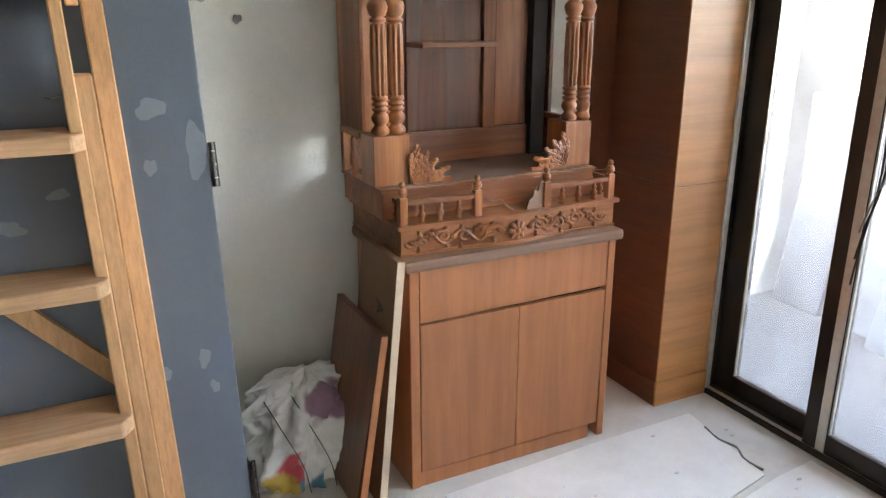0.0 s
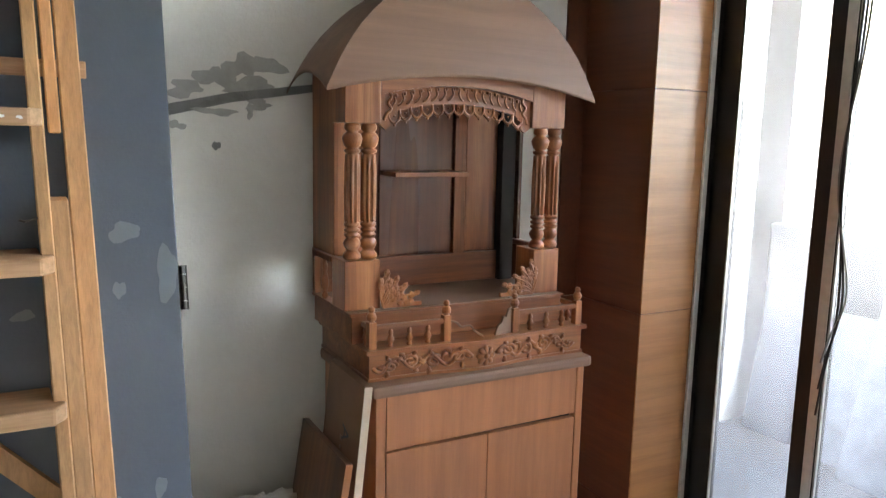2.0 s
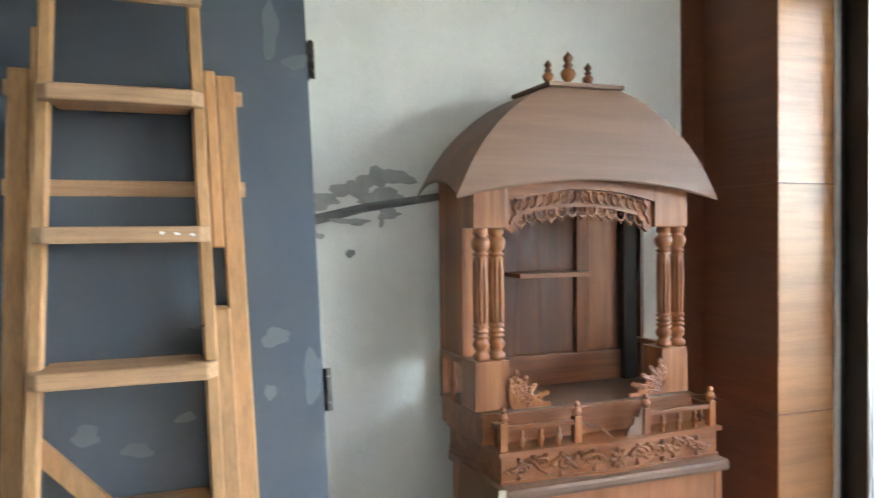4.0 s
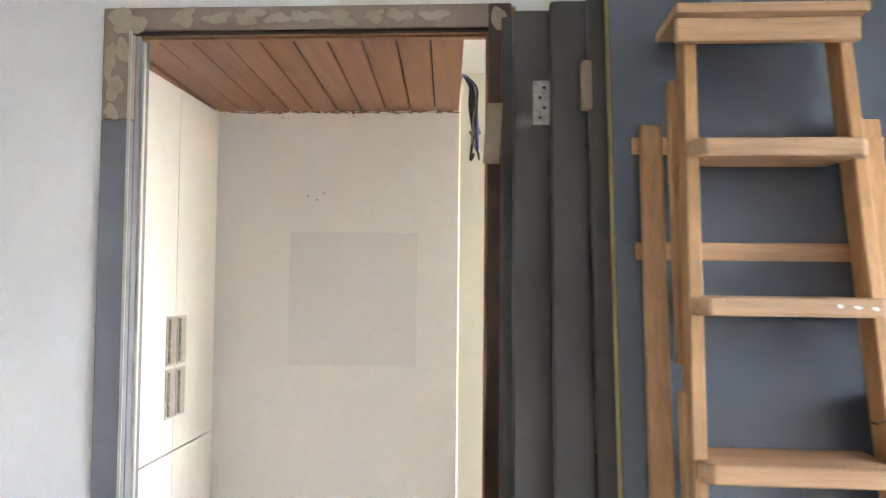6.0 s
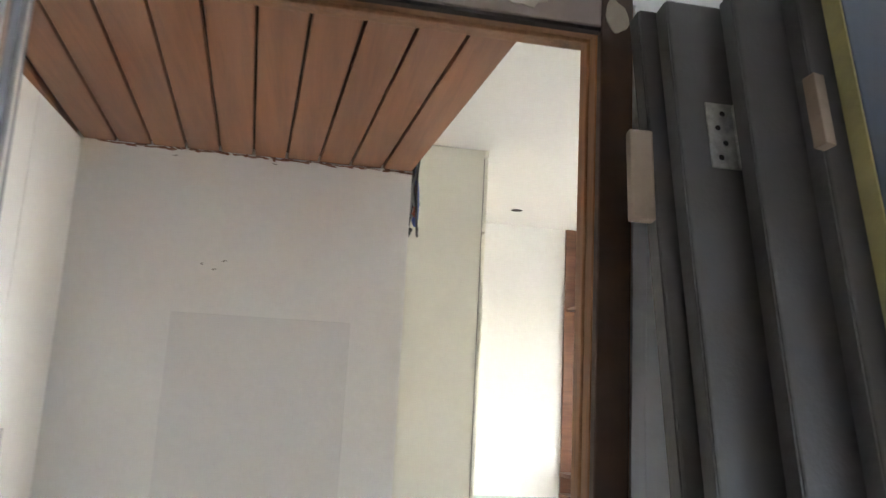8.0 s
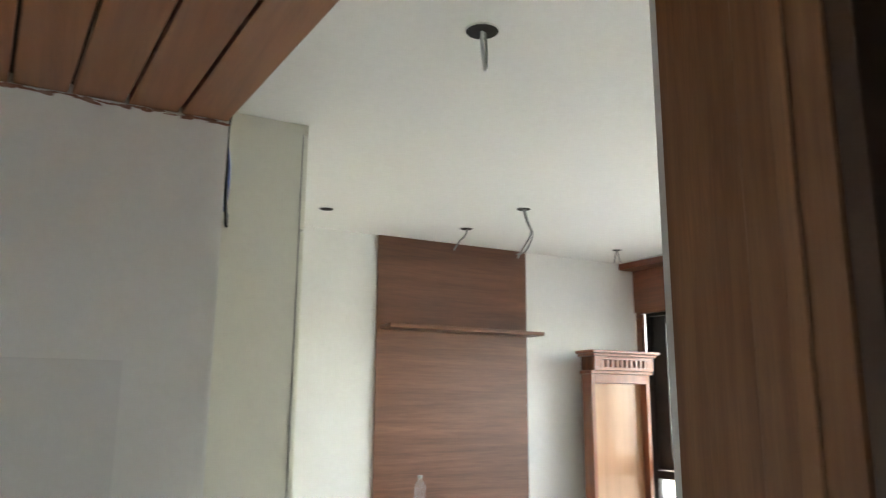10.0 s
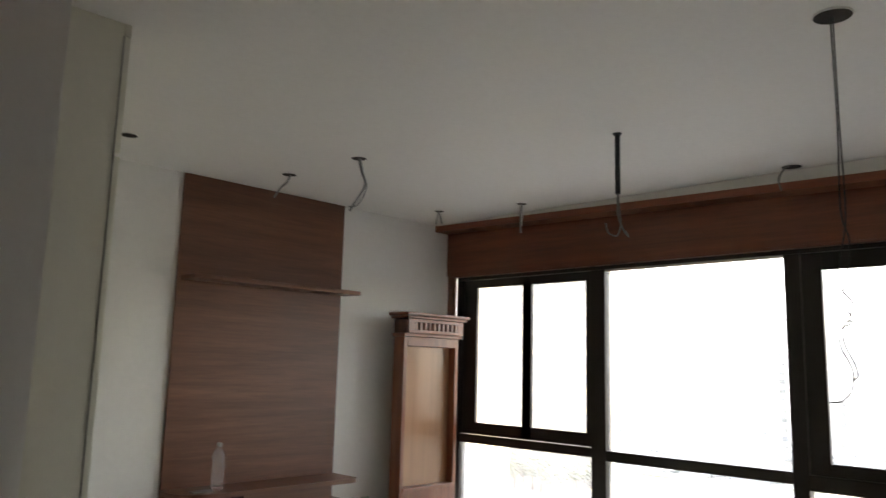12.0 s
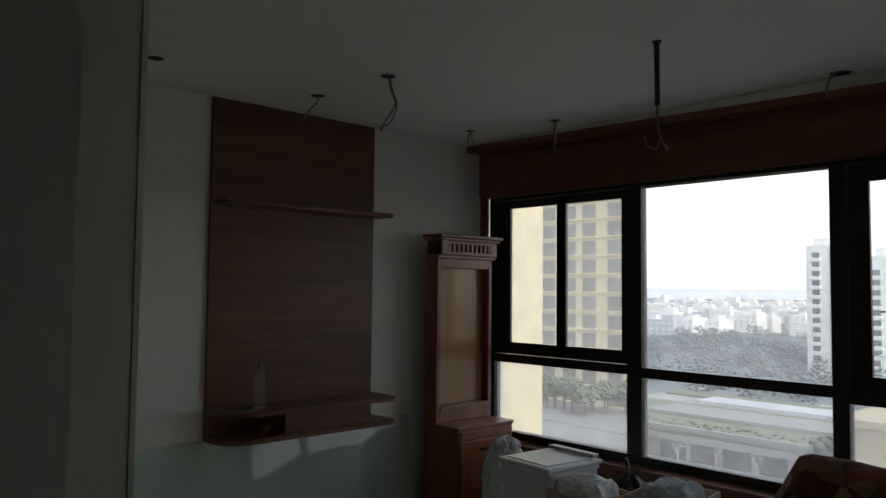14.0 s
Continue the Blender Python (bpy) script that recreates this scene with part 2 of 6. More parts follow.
M_EDGE = paint("raw_yellow_door_edge", (0.34, 0.28, 0.11), (0.22, 0.18, 0.09), 0.8, 0.7, 12.0)
M_TRIMG = paint("grey_trim_paint", (0.17, 0.175, 0.19), (0.12, 0.12, 0.13), 0.5, 0.6, 5.0)
M_TRIMB = paint("bare_brown_trim", (0.30, 0.215, 0.17), (0.20, 0.135, 0.10), 0.7, 0.8, 7.0)
M_TRIMD = paint("dark_brown_trim", (0.085, 0.042, 0.022), (0.035, 0.018, 0.012), 0.5, 0.9, 5.0)
M_PUTTY = paint("yellow_putty", (0.41, 0.325, 0.235), (0.29, 0.22, 0.16), 0.85, 0.7, 20.0)
M_JAMB = wood("jamb_wood", (0.22, 0.092, 0.040), (0.31, 0.14, 0.062), (0.39, 0.185, 0.085), "z", 0.5, 0.8)
M_STEEL = plain("hinge_steel", (0.38, 0.36, 0.32), 0.42, 0.9, var=0.3, scale=60)
M_TAPE = paint("masking_paper", (0.29, 0.205, 0.14), (0.19, 0.13, 0.09), 0.8, 0.6, 18.0)
M_FLOOR = paint("dusty_floor", (0.62, 0.60, 0.55), (0.45, 0.42, 0.36), 0.55, 0.7, 4.0, 60, 0.1)
M_SHEET = paint("white_floor_sheet", (0.74, 0.73, 0.70), (0.62, 0.6, 0.56), 0.5, 0.6, 5.0, 60, 0.1)
# dust raised until its veil also stands in for the haze outdoors
M_GLASS = dusty_glass("window_glass", 0.16)
M_MILK = dusty_glass("film_covered_glass", 0.06, 0.13, (0.72, 0.80, 0.87))
M_MINT = paint("mint_back_painted_glass", (0.56, 0.70, 0.62), (0.54, 0.68, 0.60), 0.02, 0.2, 1.0, 10, 0.0)
M_MINT.node_tree.nodes["Principled BSDF"].inputs["IOR"].default_value = 2.7
M_BLACK = plain("black_cable", (0.012, 0.012, 0.013), 0.5)
M_WIREG = plain("grey_cable", (0.22, 0.22, 0.21), 0.5)
M_WIRER = plain("orange_cable", (0.45, 0.12, 0.05), 0.5)
M_WIREB = plain("blue_cable", (0.08, 0.12, 0.35), 0.5)
M_PLASTIC = plain("white_plastic", (0.74, 0.75, 0.75), 0.35)
M_PLASTICD = plain("grey_white_lid", (0.66, 0.67, 0.68), 0.3)
# darkened below real concrete to hold down the glare behind the glass
M_CONCRETE = paint("darkened_balcony_concrete", (0.15, 0.155, 0.16), (0.11, 0.115, 0.12), 0.8, 0.5, 2.0)
M_CARD = paint("brown_board", (0.20, 0.098, 0.046), (0.15, 0.070, 0.033), 0.7, 0.6, 6.0)
M_RAWEDGE = paint("pale_raw_edge", (0.53, 0.41, 0.29), (0.42, 0.32, 0.22), 0.8, 0.6, 20.0)
# floor colour darkened too, in place of a dimmer balcony
M_BALC = paint("darkened_balcony_floor", (0.085, 0.095, 0.105), (0.065, 0.072, 0.08), 0.8, 0.5, 2.0)

# ---------------------------------------------------------------- shell
ZC = 2.688           # ceiling
WT = 0.262           # thickness of the wall with the doorway
DX0, DX1, DZ = -1.538, -0.602, 2.10
XS = 2.147           # plane of the sliding door
XW = 3.15            # plane of the living room window

struct("floor", bx(-3.6, 3.4, -4.3, 4.5, -0.15, 0.0), M_FLOOR, "dusty pale tiled floor strewn with building dust", "floor")
struct("ceiling", bx(-3.6, 3.4, -4.3, 4.5, ZC, ZC + 0.15), M_CEIL, "plain white painted ceiling with open lamp holes", "ceiling")

w = struct("wall_doorway", bx(-3.4, DX0 - 0.072, 0, 0.10, 0, ZC), M_WALL, "old off-white painted wall round the doorway", "wall")
part("wall_rear_piece", bx(-3.4, -2.45, 0.1, WT, 0, ZC), M_WALL, w)
part("wall_lintel", bx(DX0 - 0.072, -0.5055, 0, 0.10, DZ + 0.062, ZC), M_WALL, w)
part("wall_door_side", bx(-0.505, 0.1995, 0, WT, 0, ZC), M_WALL, w)
part("wall_door_front", bx(DX1 + 0.072, -0.5055, 0, 0.080, 0, DZ + 0.0615), M_WALL, w)
part("wall_right_piece", bx(0.20, 2.10, 0, WT, 0, ZC), M_PLASTER, w, "stained old wall behind the shrine")
struct("wall_west", bx(-3.55, -3.4, -4.3, WT, 0, ZC), M_WALL, "plain off-white wall", "wall")
struct("wall_south", bx(-3.55, 2.3, -4.3, -4.15, 0, ZC), M_WALL, "plain off-white wall", "wall")
# wall with the sliding door
w = struct("wall_balcony", bx(2.10, 2.25, -4.15, -4.08, 0, ZC), M_WALL, "off-white wall beside the sliding door", "wall")
part("wall_over_door", bx(2.10, 2.25, -4.08, WT, 2.30, ZC), M_WALL, w)
part("wall_behind_column", bx(2.10, 2.25, -0.30, WT, 0, 2.30), M_WALL, w)
# hall
struct("wall_hall_west", bx(-2.6, -2.45, WT, 4.4, 0, ZC), M_WHITE, "plain white hall wall", "wall")
hall = struct("wall_hall_end", bx(-2.45, -0.735, 1.335, 1.46, 0, ZC), M_WHITE, "white hall wall with a darker grey paint patch", "wall")
part("paint_patch", bx(-1.478, -0.91, 1.333, 1.336, 1.073, 1.656, bevel=0.001), M_PATCH, hall, "square patch of fresh grey primer")
# living room
struct("wall_living_south", bx(DX1 + 0.9, 3.4, WT, WT + 0.02, 0, ZC), M_WHITE, "plain white living room wall", "wall")
struct("wall_panel_side", bx(-2.45, 3.4, 4.245, 4.40, 0, ZC), M_WHITE, "white living room wall behind the television panel", "wall")
w = struct("wall_window", bx(XW, XW + 0.22, WT, 4.245, 0, 0.47), M_WHITE, "white wall under the wide window", "wall")
part("wall_over_window", bx(XW, XW + 0.22, WT, 4.245, 2.34, ZC), M_WHITE, w)
part("wall_pier", bx(XW, XW + 0.22, WT, 0.45, 0.47, 2.34), M_WHITE, w)

# boarded hall ceiling, ten boards over a dark backing
bm = bmesh.new()
for i in range(10):
    x0 = -1.81 + i * 0.1076
    box(bm, x0 + 0.0034, x0 + 0.1042, 0.102, 1.334, 2.193, 2.214, bevel=0.003)
for k in range(2):
    box(bm, -1.82 - 0.3 * (k + 1), -1.82 - 0.3 * k - 0.006, 0.102, 1.334, 2.193, 2.214)
for v in bm.verts:          # the boards run a little askew
    v.co.x += (1.334 - v.co.y) * 0.0605
hc = struct("ceiling_hall", bm, M_SLAB, "low hall ceiling of reddish brown grooved boards", "ceiling")
part("ceiling_backing", bx(-2.45, -0.738, 0.101, 1.334, 2.2145, 2.25), M_DARKGAP, hc, "dark backing above the boards")

# ---------------------------------------------------------------- doorway: lining and trim
d = thing("door_frame", (-1.07, 0, 0), "bare wooden door frame with filler patches, door removed", "door frame")
tagged(d, kind="structure")
part("jamb", bx(DX0 - 0.070, DX0, 0.002, 0.08, 0, DZ, bevel=0.003), M_TRIMG, d, "grey painted jamb")
part("jamb", bx(DX1, DX1 + 0.070, 0.002, 0.08, 0, DZ, bevel=0.003), M_JAMB, d, "stripped brown jamb")
part("head", bx(DX0 - 0.070, DX1 + 0.070, 0.002, 0.08, DZ, DZ + 0.06, bevel=0.003), M_JAMB, d)
part("stop_strip", bx(DX0, DX0 + 0.010, 0.03, 0.042, 0, DZ - 0.012, bevel=0.002), M_SILVER, d)
part("stop_strip", bx(DX1 - 0.006, DX1, 0.03, 0.045, 0, DZ - 0.008, bevel=0.002), M_JAMB, d)
part("stop_strip", bx(DX0, DX1, 0.03, 0.045, DZ - 0.008, DZ, bevel=0.002), M_JAMB, d)
part("reveal_board", bx(-0.518, -0.5055, 0.143, 0.240, 0, 2.15), M_JAMB, d, "brown reveal board on the far side")
# near part of the reveal coloured dark for the shade on it
part("reveal_board", bx(-0.520, -0.5055, 0.081, 0.142, 0, 2.15), M_TRIMD, d)
left_trim = part("trim", bx(DX0 - 0.081, DX0 - 0.001, -0.02, 0.0, 0, 1.865, bevel=0.003), M_TRIMG, d, "grey painted upright trim")
part("trim_top_piece", bx(DX0 - 0.081, DX0 - 0.001, -0.02, 0.0, 1.867, 2.163, bevel=0.003), M_TRIMB, d, "scraped brown upright trim")
right_trim = part("trim", bx(DX1 + 0.001, DX1 + 0.059, -0.02, 0.0, 0, 2.163, bevel=0.003), M_TRIMD, d, "dark brown upright trim")
top_trim = part("trim", bx(DX0 - 0.001, DX1 + 0.001, -0.02, 0.0, DZ + 0.002, 2.163, bevel=0.003), M_TRIMB, d, "scraped brown trim over the doorway")
part("edge_line", bx(DX0 - 0.004, DX1 + 0.004, -0.016, 0.0, DZ - 0.006, DZ + 0.001), M_DARKGAP, d)
part("edge_line", bx(DX0 - 0.009, DX0 - 0.001, -0.0235, -0.0205, 0, DZ), M_SILVER, d)


def blob(bm, cx, cz, rx, rz, y, n=18, seed=0, rough=0.35, thick=0.0025, axis="y"):
    """Flat irregular daub standing off a wall by a hair."""
    rnd = random.Random(seed)
    k1, k2, k3 = rnd.uniform(0, 6), rnd.uniform(0, 6), rnd.uniform(0, 6)
    pts = []
    for i in range(n):
        a = 2 * math.pi * i / n
        q = 1 + rough * (0.5 * math.sin(2 * a + k1) + 0.35 * math.sin(3 * a + k2) + 0.3 * math.sin(5 * a + k3))
        u, v = cx + rx * q * math.cos(a), cz + rz * q * math.sin(a)
        pts.append((u, y, v) if axis == "y" else (y, u, v))
    prism(bm, pts, (0, thick, 0) if axis == "y" else (thick, 0, 0))
    return bm


for i, (x, z, rx, rz) in enumerate([(-1.40, 2.135, .035, .020), (-1.31, 2.132, .03, .017), (-1.225, 2.134, .04, .018), (-1.15, 2.130, .026, .016),
                                    (-1.075, 2.134, .035, .018), (-0.985, 2.128, .04, .019), (-0.895, 2.132, .03, .013), (-0.83, 2.134, .028, .018), (-0.74, 2.132, .03, .017)]):
    part("filler_daub", blob(bmesh.new(), x, z, rx, rz, -0.0225, seed=i, rough=0.6), M_PUTTY, top_trim)
for i, (x, z, rx, rz) in enumerate([(-1.555, 2.125, .05, .033), (-1.60, 2.02, .014, .05), (-1.585, 1.95, .02, .035), (-1.565, 2.05, .02, .03), (-1.592, 1.885, .018, .02)]):
    part("filler_daub", blob(bmesh.new(), x, z, rx, rz, -0.0225, seed=30 + i, rough=0.4), M_PUTTY, left_trim)
part("filler_daub", blob(bmesh.new(), -0.574, 2.122, .021, .03, -0.0225, seed=50, rough=0.2), M_PUTTY, right_trim)

# plaster chase and smears on the wall behind the shrine
chase = part("cement_chase", prism(bmesh.new(), [(0.20, -0.003, 1.345), (0.42, -0.003, 1.428), (0.60, -0.003, 1.472), (0.85, -0.003, 1.512), (0.85, -0.003, 1.535), (0.60, -0.003, 1.500), (0.42, -0.003, 1.460), (0.20, -0.003, 1.385)], (0, 0.004, 0)), M_CEMENT, bpy.data.objects["wall_right_piece"], "grey cement filled groove")
for i, (x, z, rx, rz) in enumerate([(0.475, 1.505, .05, .022), (0.56, 1.54, .05, .03), (0.63, 1.575, .045, .035), (0.70, 1.58, .05, .028), (0.66, 1.52, .08, .02),
                                    (0.45, 1.405, .022, .012), (0.56, 1.445, .05, .012), (0.68, 1.468, .04, .014), (0.655, 1.45, .012, .018)]):
    part("cement_smear", blob(bmesh.new(), x, z, rx, rz, -0.002 - 0.0002 * i, seed=70 + i, rough=0.55, thick=0.002), M_STAIN, bpy.data.objects["wall_right_piece"])
part("plug_hole", blob(bmesh.new(), 0.557, 1.349, .011, .013, -0.0035, seed=90), M_CEMENT, bpy.data.objects["wall_right_piece"])
for i, (x, z) in enumerate([(-1.78, 1.83), (-1.74, 1.82), (-1.83, 1.68), (-1.70, 1.30), (-1.95, 1.9)]):
    part("scuff_mark", blob(bmesh.new(), x, z, .018, .012, -0.002, seed=95 + i, rough=0.8, thick=0.0015), M_PATCH, bpy.data.objects["wall_doorway"])

# ---------------------------------------------------------------- stack of leaning door leaves
LEAN = math.atan(0.19)


def leaf_pose(x0, ytop, height):
    """Local frame of a leaning leaf: x along its width, y its thickness (front at 0), z up its face."""
    zt = height * math.cos(LEAN)
    return Matrix.Translation((x0, ytop - 0.19 * zt, 0.004)) @ pose(0, 0, 0, -math.degrees(LEAN), 0, 0)


def hinge(parent, x, z, face="front", open_plate=True):
    """Steel butt hinge with screw holes, lying on a leaf face or edge."""
    h = part("hinge", bx(x, x + 0.045, -0.0035, -0.0005, z - 0.055, z + 0.055, bevel=0.0008), M_STEEL, parent, "worn steel butt hinge", local=True)
    kn = bmesh.new()
    for k in range(5):
        lathe(kn, [(z - 0.055 + 0.022 * k + 0.001, 0.0055), (z - 0.055 + 0.022 * k + 0.0205, 0.0055)], 8, Matrix.Translation((x + 0.048, -0.005, 0)))
    part("knuckle", kn, M_STEEL, h, local=True)
    for k in range(4):
        sc = lathe(bmesh.new(), [(0, 0.0045), (0.001, 0.004)], 8, Matrix.Translation((x + 0.016 + 0.01 * (k % 2), -0.0036, z - 0.038 + 0.025 * k)) @ pose(0, 0, 0, 90, 0, 0))
        part("screw_hole", sc, M_DARKGAP, h, local=True)
    return h


LEAVES = [(-0.566, -0.093, 2.135), (-0.539, -0.134, 2.135), (-0.455, -0.184, 2.138), (-0.374, -0.225, 2.134)]
leaf_obs = []
for i, (x0, yt, hh) in enumerate(LEAVES):
    lab = ["dark grey painted door leaf with masking paper on its edge", "dark grey painted door leaf with a steel hinge", "dark grey painted door leaf with a loose hinge plate", "dark grey painted door leaf leaning in a stack"][i]
    lf = thing("door_leaf", None, lab, "door", "stacked door leaves", leaf_pose(x0, yt, hh))
    part("panel", bx(0, 0.70, 0, 0.036, 0, hh, bevel=0.004), M_GREY, lf, local=True)
    part("edge_band", bx(-0.0025, 0.0005, 0.003, 0.033, 0.003, hh - 0.003, bevel=0.001), M_GREY, lf, local=True)
    leaf_obs.append(lf)
pap = bmesh.new()
box(pap, -0.040, -0.002, -0.006, 0.012, 1.755, 1.905, bevel=0.004)
for v in pap.verts:
    v.co.x += 0.004 * math.sin(v.co.z * 60)
part("masking_paper", pap, M_TAPE, leaf_obs[0], "torn brown masking paper", local=True)
hinge(leaf_obs[1], 0.044, 1.895)
h2 = part("hinge", bx(-0.024, -0.004, -0.022, -0.001, 1.85, 1.962, bevel=0.002, m=pose(0, 0, 0, 0, 0, 12)), M_TAPE, leaf_obs[3], "open painted hinge plate", local=True)
part("lock_slot", bx(-0.004, -0.0015, 0.008, 0.028, 0.93, 1.13), M_DARKGAP, leaf_obs[3], "dark mortise lock plate", local=True)
part("lock_slot", bx(0.028, 0.05, -0.002, 0.001, 0.98, 1.12), M_STEEL, leaf_obs[0], local=True)
part("keyhole", bx(0.045, 0.062, -0.002, 0.001, 0.925, 0.955), M_DARKGAP, leaf_obs[1], local=True)
part("keyhole", bx(0.047, 0.058, -0.002, 0.001, 0.975, 0.985), M_DARKGAP, leaf_obs[1], local=True)

bl = thing("flush_door_leaf", None, "blue-grey painted flush door leaf with filler spots, leaning on stacked leaves", "door", "stacked door leaves", leaf_pose(-0.337, -0.264, 2.155))
face = part("panel", bx(0, 0.710, 0, 0.036, 0, 2.155, bevel=0.003), M_BLUE, bl, local=True)
part("edge_band", bx(-0.004, -0.0005, 0.001, 0.035, 0.002, 2.153, bevel=0.001), M_EDGE, bl, "unpainted yellowish door edge", local=True)
for i, (x, z, rx, rz) in enumerate([(0.602, 1.185, .035, .020), (0.685, 1.09, .025, .055), (0.30, 0.96, .03, .016), (0.68, 1.87, .03, .02), (0.585, 1.06, .012, .02), (0.62, 1.95, .022, .07),
                                    (0.20, 1.0, .03, .02), (0.25, 2.09, .03, .03), (0.56, 0.60, .012, .014), (0.645, 0.62, .014, .02), (0.66, 0.55, .01, .015), (0.40, 1.02, .02, .012)]):
    part("filler_spot", blob(bmesh.new(), x, z, rx, rz, -0.0012, seed=110 + i, rough=0.35, thick=0.001), M_FILL, face, local=True)
for z in (1.055, 1.88, 0.30):
    h = part("hinge", bx(0.7125, 0.7155, 0.004, 0.032, z - 0.05, z + 0.05, bevel=0.0008), M_FRAME, bl, "dark hinge on the door edge", local=True)
    kn = bmesh.new()
    for k in range(5):
        lathe(kn, [(z - 0.05 + 0.02 * k + 0.001, 0.005), (z - 0.05 + 0.02 * k + 0.019, 0.005)], 8, Matrix.Translation((0.718, -0.004, 0)))
    part("knuckle", kn, M_FRAME, h, local=True)
    part("plate", bx(0.7155, 0.728, 0.001, 0.004, z - 0.05, z + 0.05), M_FRAME, h, local=True)
    for k in range(3):
        part("screw_hole", lathe(bmesh.new(), [(0, 0.004), (0.001, 0.004)], 8, Matrix.Translation((0.7215, 0.0008, z - 0.03 + 0.03 * k)) @ pose(0, 0, 0, 90, 0, 0)), M_SILVER, h, local=True)

# ---------------------------------------------------------------- folded stepladder
lad = thing("stepladder", (-0.05, -0.8, 0), "folded wooden stepladder leaning against the blue-grey door leaf", "ladder")


def fy(z):
    """Depth of the ladder's front frame at a height."""
    return -0.768 + 0.175 * z


def leg(name, x_top, x_bot, thick, deep, z0, z1, dy, mat=None):
    bm = bmesh.new()
    vs = []
    for z, x in ((z0, x_bot), (z1, x_top)):
        y = fy(z) + dy
        vs.append([bm.verts.new((x, y, z)), bm.verts.new((x + thick, y, z)), bm.verts.new((x + thick, y + deep, z)), bm.verts.new((x, y + deep, z))])
    a, b = vs
    bm.faces.new(a[::-1]), bm.faces.new(b)
    for i in range(4):
        bm.faces.new((a[i], a[(i + 1) % 4], b[(i + 1) % 4], b[i]))
    bmesh.ops.bevel(bm, geom=list(bm.edges), offset=0.003, segments=1, affect="EDGES")
    return part(name, bm, mat or M_LADDER, lad)


leg("front_leg", -0.215, -0.262, 0.026, 0.062, 0.0, 1.94, 0.0)
leg("front_leg", 0.082, 0.128, 0.026, 0.062, 0.0, 1.94, 0.0)
leg("rear_leg", -0.285, -0.297, 0.042, 0.032, 0.0, 1.775, 0.085)
leg("rear_leg", 0.146, 0.190, 0.042, 0.032, 0.0, 1.785, 0.085)
leg("side_batten", 0.122, 0.156, 0.034, 0.078, 0.0, 1.25, 0.012)
leg("side_batten", 0.118, 0.128, 0.024, 0.03, 1.38, 1.79, 0.06)
leg("side_batten", -0.238, -0.243, 0.022, 0.045, 0.35, 1.25, 0.035)
leg("side_batten", -0.236, -0.239, 0.02, 0.03, 1.30, 1.86, 0.05)


def tread(z, name="step"):
    """Plank tread with clipped front corners that stands out between the legs."""
    t = (1.905 - z) / 1.905
    xl, xr = -0.215 - 0.047 * t + 0.002, 0.108 + 0.046 * t - 0.002
    y0, y1 = fy(z) - 0.045, fy(z) + 0.10
    c = 0.022
    bm = prism(bmesh.new(), [(xl + c, y0, z - 0.034), (xr - c, y0, z - 0.034), (xr, y0 + c * 1.3, z - 0.034), (xr, y0 + 0.044, z - 0.034), (xr - 0.026, y0 + 0.046, z - 0.034), (xr - 0.028, y1, z - 0.034),
                            (xl + 0.028, y1, z - 0.034), (xl + 0.026, y0 + 0.046, z - 0.034), (xl, y0 + 0.044, z - 0.034), (xl, y0 + c * 1.3, z - 0.034)], (0, 0, 0.034))
    bmesh.ops.bevel(bm, geom=list(bm.edges), offset=0.003, segments=1, affect="EDGES")
    return part(name, bm, M_LADDERX, lad)


for z in (1.722, 1.428, 1.145, 0.862, 0.578, 0.295):
    tread(z)
part("top_board", bx(-0.242, 0.117, fy(1.92) - 0.055, fy(1.92) + 0.13, 1.965, 1.985, bevel=0.005), M_LADDERX, lad)
part("apron", bx(-0.235, 0.111, fy(1.92) - 0.03, fy(1.92) - 0.006, 1.918, 1.964, bevel=0.004), M_LADDERX, lad)
for z in (1.735, 1.515):
    part("rear_rail", bx(-0.298, 0.208, fy(z) + 0.117, fy(z) + 0.138, z - 0.018, z + 0.018, bevel=0.003), M_LADDERX, lad)
br = bmesh.new()
a, b = Vector((-0.235, fy(0.98) + 0.088, 0.985)), Vector((0.165, fy(0.58) + 0.088, 0.575))
dv = (b - a).normalized()
nv = Vector((0, -1, 0.2)).normalized()
side = dv.cross(nv).normalized() * 0.019
prism(br, [a + side, b + side, b - side, a - side], Vector((0, 0.02, 0)))
part("diagonal_brace", br, M_LADDER, lad)
part("diagonal_brace", prism(bmesh.new(), [Vector((-0.23, fy(.40) + .07, .42)), Vector((0.16, fy(.10) + .07, .12)), Vector((0.14, fy(.08) + .07, .08)), Vector((-0.25, fy(.38) + .07, .38))], (0, .02, 0)), M_LADDER, lad)
part("nail", tube(bmesh.new(), [(0.10, fy(1.217) - 0.002, 1.217), (0.078, fy(1.217) - 0.012, 1.212), (0.068, fy(1.217) - 0.012, 1.215)], 0.0022), M_BLACK, lad, "bent black nail")
for i in range(3):
    part("paint_spot", blob(bmesh.new(), 0.02 + 0.03 * i, 1.414 - 0.002 * i, .006, .003, fy(1.428) - 0.0465, seed=140 + i, thick=0.001), M_SHEET, lad)

